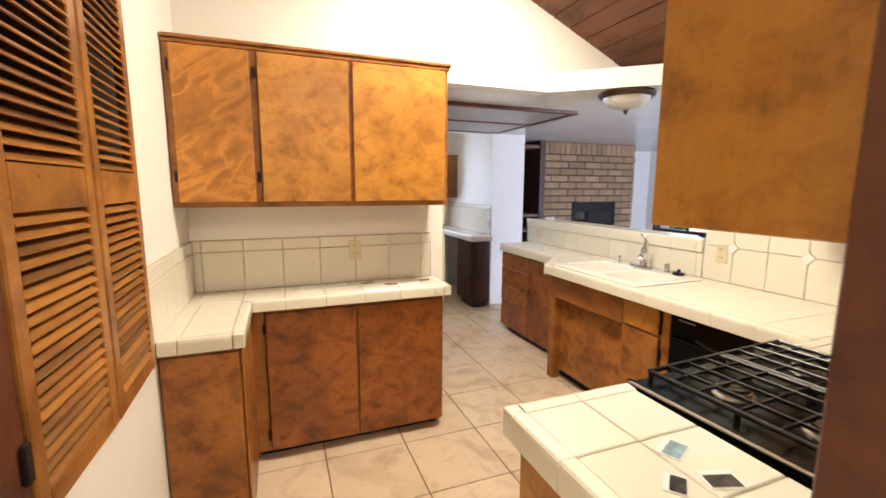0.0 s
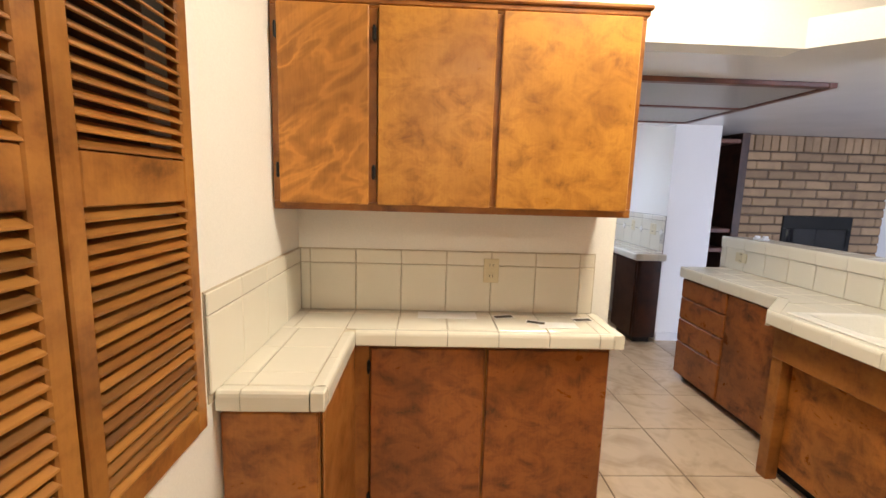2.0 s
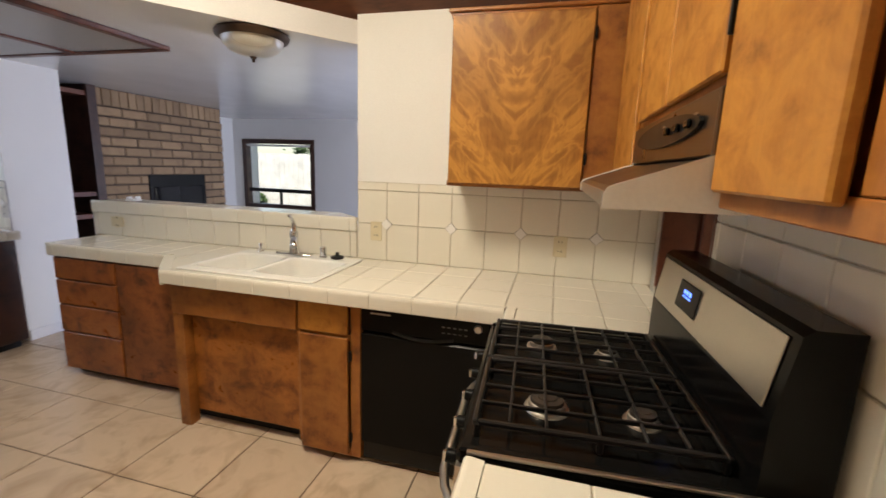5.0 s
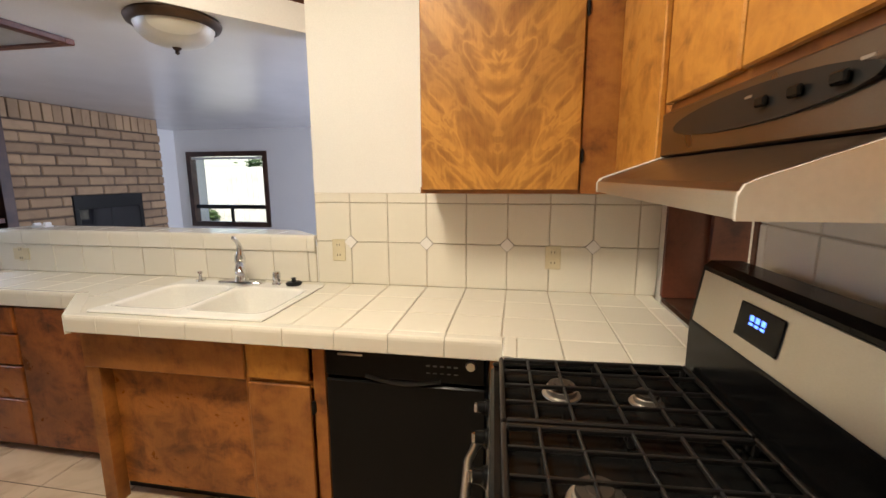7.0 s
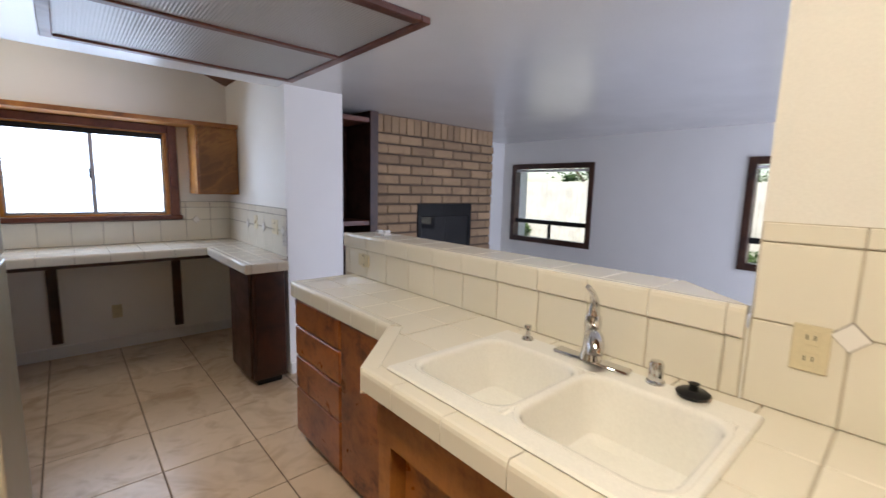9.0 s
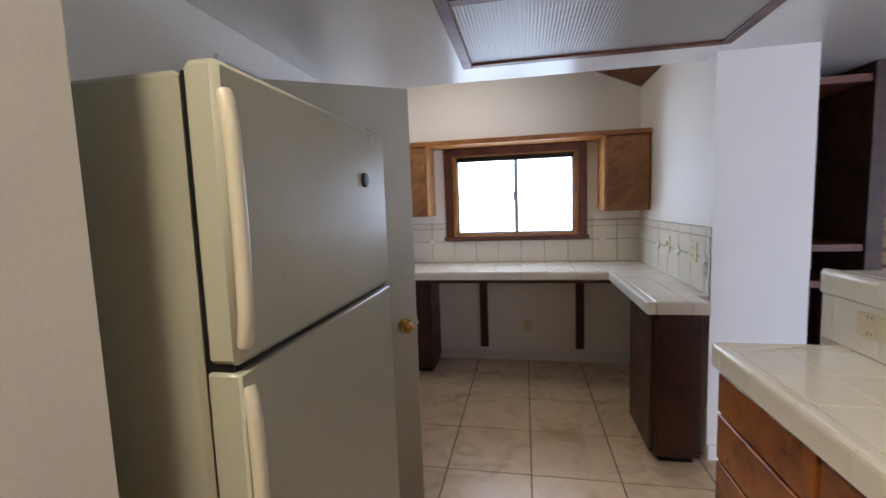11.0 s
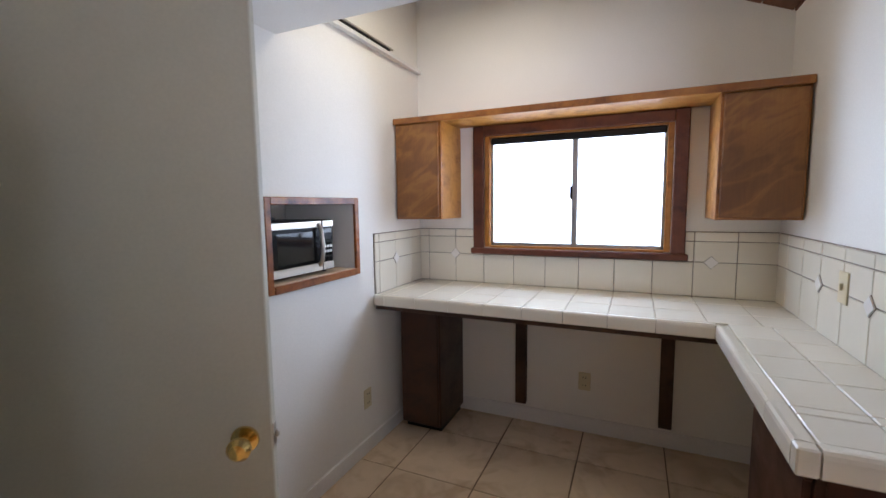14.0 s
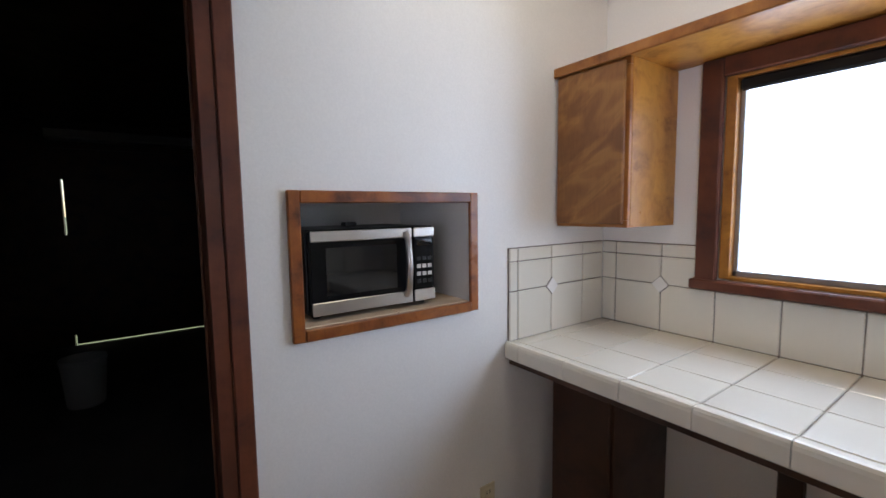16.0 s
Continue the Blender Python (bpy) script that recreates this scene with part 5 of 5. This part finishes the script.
part("cabinet", Shape().box(1.06, 1.664, fy0, fy1, 0.03, 1.655, 0.008), FRIDGE, F)
fd = part("freezer_door", Shape().box(1.672, 1.730, fy0, fy1, 1.217, 1.667, 0.010), FRIDGE, F, smooth=True)
ld = part("fridge_door", Shape().box(1.672, 1.730, fy0, fy1, 0.075, 1.206, 0.004), FRIDGE, F, smooth=True)
part("gasket", Shape().box(1.6645, 1.716, fy0 + 0.008, fy1 - 0.008, 0.09, 1.655, 0.002), BLACK_SOFT, F, "dark door seal")
part("grille", Shape().box(1.66, 1.71, fy0 + 0.01, fy1 - 0.01, 0.004, 0.066, 0.003), BLACK_SOFT, F)
for par, za, zb in ((fd, 1.248, 1.62), (ld, 0.66, 1.180)):
    part("handle", Shape().tube([(1.728, fy0 + 0.017, za), (1.734, fy0 + 0.014, za + 0.012), (1.738, fy0 + 0.014, za + 0.05), (1.740, fy0 + 0.014, (za + zb) / 2), (1.738, fy0 + 0.014, zb - 0.05), (1.734, fy0 + 0.014, zb - 0.012), (1.728, fy0 + 0.017, zb)], 0.012, 10), FRIDGE_TRIM, par, "cream plastic handle", True)
part("badge", Shape().box(1.7302, 1.7325, 3.525, 3.552, 1.622, 1.648, 0.001), STEEL, fd, "small silver maker's badge")
part("hinge_cover", Shape().box(1.65, 1.72, fy1 - 0.09, fy1 - 0.02, 1.668, 1.676, 0.003), FRIDGE, F)
mg = thing("fridge_magnet", (1.733, 3.472, 1.524), "round black magnet on the freezer door", "magnet")
part("disc", Shape().lathe([(0, 0.008), (0.018, 0.007), (0.020, 0.0), (0, 0)], (1.7305, 3.472, 1.524), (1, 0, 0), 20), BLACK_SOFT, mg, smooth=True)

# ---- desk room ----
for x0, x1, lab, hs in ((UX + 0.006, 1.335, "small flame-figured birch wall cabinet by the window", 1), (2.775, UE - 0.006, "small birch wall cabinet in the corner", -1)):
    c = thing("wall_cabinet", ((x0 + x1) / 2, 6.1, 1.366), lab, "cabinet", "cabinets beside the window")
    part("body", Shape().box(x0, x1, 5.985, NY - 0.002, 1.366, 1.962), CAB, c)
    part("face_frame", Shape().box(x0, x1, 5.967, 5.984, 1.366, 1.392).box(x0, x1, 5.967, 5.984, 1.936, 1.962).box(x0, x0 + 0.03, 5.967, 5.984, 1.393, 1.935).box(x1 - 0.03, x1, 5.967, 5.984, 1.393, 1.935), FRAME, c)
    slab(c, "door", "y", 5.967, -1, x0 + 0.012, x1 - 0.012, 1.378, 1.95, CAB_DESK)
V = thing("window_valance", (2.06, 6.1, 1.963), "long golden-brown wooden shelf over the desk window", "valance")
part("board", Shape().box(UX + 0.004, UE - 0.004, 5.952, NY - 0.002, 1.9635, 1.985, 0.003), CAB, V)
part("edge_strip", Shape().box(UX + 0.004, UE - 0.004, 5.938, 5.951, 1.955, 1.992, 0.004), FRAME, V)
c = thing("base_cabinet", (1.2, 6.1, 0), "narrow dark stained base cabinet under the desk, shade in its colour", "cabinet")
part("body", Shape().box(1.07, 1.345, 5.90, NY - 0.016, 0.045, 0.872), CAB_DESK_DARK_SHADED, c)
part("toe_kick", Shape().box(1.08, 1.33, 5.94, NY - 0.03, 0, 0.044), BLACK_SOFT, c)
slab(c, "door", "y", 5.90, -1, 1.078, 1.337, 0.055, 0.862, CAB_DESK_DARK_SHADED)
c = thing("base_cabinet", (2.96, 4.98, 0), "dark stained base cabinet at the desk's end, shade in its colour", "cabinet")
part("body", Shape().box(2.812, 3.042, 4.722, 5.19, 0.075, 0.872), CAB_DESK_DARK_SHADED, c)
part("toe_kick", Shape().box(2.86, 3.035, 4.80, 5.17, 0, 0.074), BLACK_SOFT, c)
slab(c, "door", "x", 2.812, -1, 4.735, 5.18, 0.085, 0.862, CAB_DESK_DARK_SHADED)
slab(c, "end_panel", "y", 4.722, -1, 2.83, 3.040, 0.075, 0.872, CAB_DESK_DARK_SHADED, 0.008)
for bx in (1.764, 2.622):
    c = thing("desk_bracket", (bx, 6.2, 0.13), "dark wooden support bracket under the desk", "bracket", "desk brackets")
    part("upright", Shape().box(bx - 0.035, bx + 0.035, NY - 0.042, NY - 0.002, 0.13, 0.838, 0.003), DARKWOOD_SHADE, c)
    part("arm", Shape().box(bx - 0.035, bx + 0.035, 5.76, NY - 0.002, 0.839, 0.873, 0.003), DARKWOOD_SHADE, c)
R = thing("wall_rail", (UX, 5.85, 2.36), "white wall ledge with a slotted grey rail above", "rail")
part("ledge", Shape().box(UX, UX + 0.035, 5.10, NY - 0.01, 2.350, 2.374, 0.003), TRIM_WHITE, R)
part("slot", Shape().box(UX, UX + 0.012, 5.20, 5.92, 2.392, 2.404, 0.002), BLACK_SOFT, R)
part("strip", Shape().box(UX, UX + 0.018, 5.18, 5.95, 2.4045, 2.414, 0.002), STEEL, R)

# microwave niche
nc = thing("microwave_niche", (UX, 5.2, 1.08), "wood-framed recess in the wall for a microwave", "niche", kind="structure")
ya, yb, za, zb = 4.872, 5.530, 1.078, 1.497
fw = 0.034
part("frame_side", Shape().box(UX + 0.001, UX + 0.018, ya, ya + fw, za, zb, 0.003), CAB_DARK, nc)
part("frame_side", Shape().box(UX + 0.001, UX + 0.018, yb - fw, yb, za, zb, 0.003), CAB_DARK, nc)
part("frame_top", Shape().box(UX + 0.001, UX + 0.018, ya + fw, yb - fw, zb - fw, zb, 0.003), CAB_DARK, nc)
part("frame_sill", Shape().box(UX + 0.001, UX + 0.022, ya + fw, yb - fw, za, za + fw, 0.003), CAB_DARK, nc)
part("lining", Shape().box(0.50, 0.52, 4.86, 5.54, 1.06, 1.52).box(0.52, UX - 0.003, 4.88, 4.899, 1.07, 1.51).box(0.52, UX - 0.003, 5.506, 5.53, 1.07, 1.51).box(0.52, UX - 0.121, 4.90, 5.505, 1.471, 1.51), PAINT, nc)
part("shelf", Shape().box(0.52, UX, 4.90, 5.505, 1.07, 1.106), CAB, nc)
for y0, y1 in ((4.905, 5.21), (5.214, 5.50)):
    part("tile", Shape().box(0.53, UX - 0.004, y0, y1, 1.1065, 1.113, 0.002), FLOORTILE, nc)
m = thing("microwave_oven", (0.8, 5.15, 1.113), "stainless and black countertop microwave oven", "microwave")
mx, my0, my1, mz0, mz1 = 0.965, 4.945, 5.385, 1.125, 1.385
part("case", Shape().box(0.60, mx - 0.03, my0, my1, mz0, mz1, 0.006), BLACK_SOFT, m)
dr = part("door", Shape().box(mx - 0.029, mx, my0, 5.295, mz0, mz1, 0.006), BLACK, m)
part("window", Shape().box(mx + 0.0005, mx + 0.002, my0 + 0.05, 5.235, mz0 + 0.06, mz1 - 0.055, 0.0005), DARKGLASS, dr)
part("trim", Shape().box(mx + 0.0005, mx + 0.006, my0 + 0.004, 5.292, mz1 - 0.036, mz1 - 0.003, 0.003), STEEL, dr, "stainless trim strip")
part("trim", Shape().box(mx + 0.0005, mx + 0.006, my0 + 0.004, 5.292, mz0 + 0.004, mz0 + 0.044, 0.003), STEEL, dr, "stainless trim strip")
part("handle", Shape().tube([(mx + 0.004, 5.268, mz0 + 0.03), (mx + 0.022, 5.268, mz0 + 0.055), (mx + 0.032, 5.268, (mz0 + mz1) / 2), (mx + 0.022, 5.268, mz1 - 0.045), (mx + 0.004, 5.268, mz1 - 0.02)], 0.011, 10), STEEL, dr, "curved steel handle", True)
pn = part("control_panel", Shape().box(mx - 0.029, mx, 5.298, my1, mz0, mz1, 0.006), BLACK, m)
part("trim", Shape().box(mx + 0.0005, mx + 0.006, 5.300, my1 - 0.002, mz1 - 0.036, mz1 - 0.003, 0.003), STEEL, pn)
part("trim", Shape().box(mx + 0.0005, mx + 0.006, 5.300, my1 - 0.002, mz0 + 0.004, mz0 + 0.044, 0.003), STEEL, pn)
part("display", Shape().box(mx + 0.0005, mx + 0.0015, 5.312, my1 - 0.014, mz1 - 0.066, mz1 - 0.045, 0), DARKGLASS, pn)
for r_ in range(4):
    for c_ in range(3):
        part("button", Shape().box(mx + 0.0005, mx + 0.002, 5.312 + 0.022 * c_, 5.328 + 0.022 * c_, mz0 + 0.065 + 0.026 * r_, mz0 + 0.078 + 0.026 * r_, 0.0005), BURNER if r_ in (1, 2) else BLACK_SOFT, pn)
for fx in (0.64, 0.92):
    for fy in (4.975, 5.355):
        part("foot", Shape().lathe([(0, 0), (0.012, 0), (0.013, 0.011), (0, 0.0115)], (fx, fy, 1.1135), n=12), BLACK_SOFT, m)
q = thing("small_clip", (0.75, 5.16, 1.386), "small dark object lying on top of the microwave", "clip")
part("base", Shape().box(0.73, 0.77, 5.14, 5.185, 1.3855, 1.40, 0.004), BLACK_SOFT, q)

# things in the dark garage
g = thing("plastic_bucket", (-2.02, 4.135, -0.02), "white plastic bucket in the dark garage", "bucket")
part("pail", Shape().lathe([(0.0, 0.0), (0.115, 0.0), (0.120, 0.01), (0.145, 0.34), (0.152, 0.345), (0.150, 0.37), (0.142, 0.37), (0.138, 0.34), (0.112, 0.02), (0, 0.02)], (-2.02, 4.135, -0.02), n=28), BUCKET, g, smooth=True)
part("handle", Shape().tube([(-2.02, 3.985 + 0.30 * k / 10, 0.33 - 0.12 * math.sin(math.pi * k / 10)) for k in range(11)], 0.004, 6), STEEL, g, smooth=True)
g = thing("wall_shelf", (-3.8, 4.7, 2.2), "long pale shelf board on the garage wall", "shelf")
part("board", Shape().box(-3.98, -3.72, 3.82, 5.35, 2.235, 2.325, 0.004), BUCKET, g)
part("cleat", Shape().box(-3.998, -3.97, 3.82, 5.35, 2.155, 2.234, 0.003), DARKWOOD_SHADE, g)

# ---- living room ----
FY, fx0, fx1 = 5.33, 4.19, 5.90
fp = thing("fireplace", (5.04, 5.7, 0), "tan brick fireplace with black metal firebox", "fireplace")
bx0, bx1, bz1 = 4.73, 5.54, 1.305
chim = part("chimney_breast", Shape().box(fx0 + 0.012, bx0, FY + 0.012, LY, 0, ZC - 0.001).box(bx1, fx1 - 0.012, FY + 0.012, LY, 0, ZC - 0.001).box(bx0, bx1, FY + 0.012, LY, bz1, ZC - 0.001).box(bx0, bx1, 5.85, LY, 0, bz1).box(bx0, bx1, FY + 0.012, 5.85, 0, 0.42), MORTAR, fp)
part("firebox", Shape().box(bx0 + 0.002, bx0 + 0.03, FY + 0.02, 5.84, 0.42, bz1).box(bx1 - 0.03, bx1 - 0.002, FY + 0.02, 5.84, 0.42, bz1).box(bx0 + 0.03, bx1 - 0.03, 5.80, 5.84, 0.42, bz1).box(bx0 + 0.03, bx1 - 0.03, FY + 0.02, 5.80, bz1 - 0.03, bz1 - 0.002), SOOT, fp)
part("screen_frame", Shape().box(bx0 + 0.002, bx1 - 0.002, FY - 0.004, FY + 0.018, bz1 - 0.14, bz1 - 0.002).box(bx0 + 0.002, bx0 + 0.05, FY - 0.004, FY + 0.018, 0.42, bz1 - 0.141).box(bx1 - 0.05, bx1 - 0.002, FY - 0.004, FY + 0.018, 0.42, bz1 - 0.141), BLACK_SOFT, fp)
part("glass_door", Shape().box(bx0 + 0.051, (bx0 + bx1) / 2 - 0.002, FY + 0.004, FY + 0.010, 0.43, bz1 - 0.142), DARKGLASS, fp)
part("glass_door", Shape().box((bx0 + bx1) / 2 + 0.002, bx1 - 0.051, FY + 0.004, FY + 0.010, 0.43, bz1 - 0.142), DARKGLASS, fp)

bc = thing("built_in_bookcase", (3.9, 5.5, 0), "dark stained built-in bookcase, empty", "bookcase")
part("back", Shape().box(3.582, 4.188, 5.72, 5.75, 0, ZC - 0.001), DARKWOOD_SHADE, bc)
part("post", Shape().box(4.10, 4.188, 5.27, 5.718, 0, ZC - 0.001), DARKWOOD_SHADE, bc)
part("post", Shape().box(3.582, 3.63, 5.27, 5.718, 0, ZC - 0.001), DARKWOOD_SHADE, bc)
for z in (0.42, 0.88, 1.10, 2.07):
    part("shelf", Shape().box(3.632, 4.098, 5.285, 5.718, z, z + 0.045, 0.003), REDWOOD if z > 0.5 else DARKWOOD_SHADE, bc)
lb = thing("bar_bracket", (3.33, 3.90, ZB), "small white plastic holder on the bar ledge", "holder")
part("base", Shape().box(3.30, 3.36, 3.83, 3.93, ZB + 0.001, ZB + 0.014, 0.004), TRIM_WHITE, lb)
part("clip", Shape().box(3.31, 3.35, 3.83, 3.85, ZB + 0.0145, ZB + 0.035, 0.004), TRIM_WHITE, lb)
part("clip", Shape().box(3.31, 3.35, 3.91, 3.93, ZB + 0.0145, ZB + 0.030, 0.004), TRIM_WHITE, lb)

# ---- outside ----
rng = random.Random(11)


def fence(name, x0, y0, x1, y1, height):
    n = int(math.hypot(x1 - x0, y1 - y0) / 0.15)
    ob = thing(name, ((x0 + x1) / 2, (y0 + y1) / 2, -0.12), "weathered pale wooden board fence", "fence")
    along_y = abs(y1 - y0) > abs(x1 - x0)
    for k in range(n):
        f = (k + 0.5) / n
        cx, cy, hh = x0 + (x1 - x0) * f, y0 + (y1 - y0) * f, height + rng.uniform(-0.02, 0.02)
        s = Shape().box(cx - 0.011, cx + 0.011, cy - 0.072, cy + 0.072, -0.119, hh) if along_y else Shape().box(cx - 0.072, cx + 0.072, cy - 0.011, cy + 0.011, -0.119, hh)
        part("board", s, FENCE, ob)
    for z in (0.3, 1.4):
        s = Shape().box(x0 + 0.012, x0 + 0.05, y0, y1, z, z + 0.09) if along_y else Shape().box(x0, x1, y0 + 0.012, y0 + 0.05, z, z + 0.09)
        part("rail", s, FENCE, ob)


fence("garden_fence", 11.5, -3.0, 11.5, 11.0, 1.75)
# Made-up slab outside, added so the desk window looks onto something bright.
solid("neighbour_wall", Shape().box(-2.0, 5.5, 8.0, 8.2, -0.12, 3.4), STUCCO, "pale stucco slab added as bright backdrop to the desk window", "building", "thing", (1.7, 8.1, -0.12))


def leafy(name, x, y, trunk, crown, spread, n, label):
    """A tapered trunk with limbs and a crown of many small leaves in clumps."""
    ob = thing(name, (x, y, -0.12), label, name)
    s = Shape()
    if trunk:
        s.tube([(x, y, -0.119), (x + 0.04, y, trunk * 0.5), (x - 0.03, y + 0.05, trunk)], [0.13, 0.10, 0.07], 9)
        for k in range(6):
            a = k * 1.05
            s.tube([(x, y, trunk * 0.85), (x + 0.5 * spread * math.cos(a), y + 0.5 * spread * math.sin(a), trunk + 0.35 * crown), (x + 0.8 * spread * math.cos(a), y + 0.8 * spread * math.sin(a), trunk + 0.6 * crown)], [0.05, 0.03, 0.012], 6)
    else:
        s.tube([(x, y, -0.119), (x, y, 0.4)], [0.03, 0.015], 6)
    part("trunk", s, BARK, ob)
    clumps = []
    for _ in range(14):
        a, r = rng.uniform(0, 6.28), spread * math.sqrt(rng.uniform(0.03, 1))
        clumps.append((x + r * math.cos(a), y + r * math.sin(a), max(trunk, 0.05) + crown * rng.uniform(0.1, 1.0), spread * rng.uniform(0.18, 0.42)))
    verts, faces = [], []
    for _ in range(n):
        cx, cy, cz, cr = rng.choice(clumps)
        p = Vector((rng.gauss(0, 0.5), rng.gauss(0, 0.5), rng.gauss(0, 0.4))) * cr + Vector((cx, cy, cz))
        u = Vector((rng.gauss(0, 1), rng.gauss(0, 1), rng.gauss(0, 1))).normalized() * rng.uniform(0.03, 0.07)
        v = u.orthogonal().normalized() * u.length * 0.5
        i = len(verts)
        verts += [p - u, p + v, p + u, p - v]
        faces.append((i, i + 1, i + 2, i + 3))
    part("crown", Shape().add(verts, faces), LEAF, ob)


leafy("tree", 12.9, 7.7, 1.55, 1.5, 1.35, 5200, "leafy green garden tree behind the fence")
leafy("shrub", 10.8, 9.2, 0.0, 0.7, 0.6, 1500, "low green shrub against the fence")
leafy("tree", 13.0, 5.0, 1.4, 1.2, 1.0, 3000, "leafy green garden tree behind the fence")
leafy("shrub", 10.9, 6.2, 0.0, 0.45, 0.5, 1200, "low green shrub against the fence")
leafy("shrub", 10.8, 4.0, 0.0, 0.6, 0.55, 1200, "low green shrub against the fence")

# ---- bricks of the fireplace ----
rng = random.Random(3)
bh, bl = 0.100, 0.295
zs = ZC - 0.175
row = 0
z = zs - 0.004
while z > 0.05:
    z0 = max(z - bh, 0.0)
    x = fx0 - (bl / 2 if row % 2 else 0)
    while x < fx1 - 0.01:
        a, b = max(x, fx0), min(x + bl, fx1)
        mid = (z0 + z) / 2
        spans = [(a, b)]
        if 0.42 < mid < bz1:
            spans = [(a, min(b, bx0)), (max(a, bx1), b)]
        for u0, u1 in spans:
            if u1 - u0 > 0.03:
                piece("brick", block(round(u1 - u0, 2) - 0.007, 0.05, round(z - z0, 3) - 0.017, BRICK, 0.009), fp, ((u0 + u1) / 2, FY + 0.025 + rng.uniform(-0.005, 0.005), mid))
        x += bl
    y = FY + 0.052 + (0.14 if row % 2 else 0)
    while y < LY - 0.05:
        l = min(bl, LY - y)
        piece("brick", block(0.05, round(l, 2) - 0.008, round(z - z0, 3) - 0.017, BRICK, 0.009), fp, (fx1 - 0.025, y + l / 2, mid))
        y += bl
    z -= bh
    row += 1
x = fx0
while x < fx1 - 0.02:
    piece("brick", block(0.086, 0.05, 0.165, BRICK, 0.005), fp, (x + 0.047, FY + 0.025 + rng.uniform(-0.005, 0.005), zs + 0.086))
    x += 0.094

# ---- floor tiles ----
P, gx, gy = 0.4585, 2.165, 2.742
fxs = lines(-0.2, 3.355, P, gx)
fys = lines(-2.2, gy, P, gy)
tiles(floor, "z", -0.0065, 1, fxs, fys, FLOORTILE, 0.0065, 0.0055)
tiles(floor, "z", -0.0065, 1, lines(0.90, 3.355, P, gx), lines(gy, 6.40, P, gy), FLOORTILE, 0.0065, 0.0055)
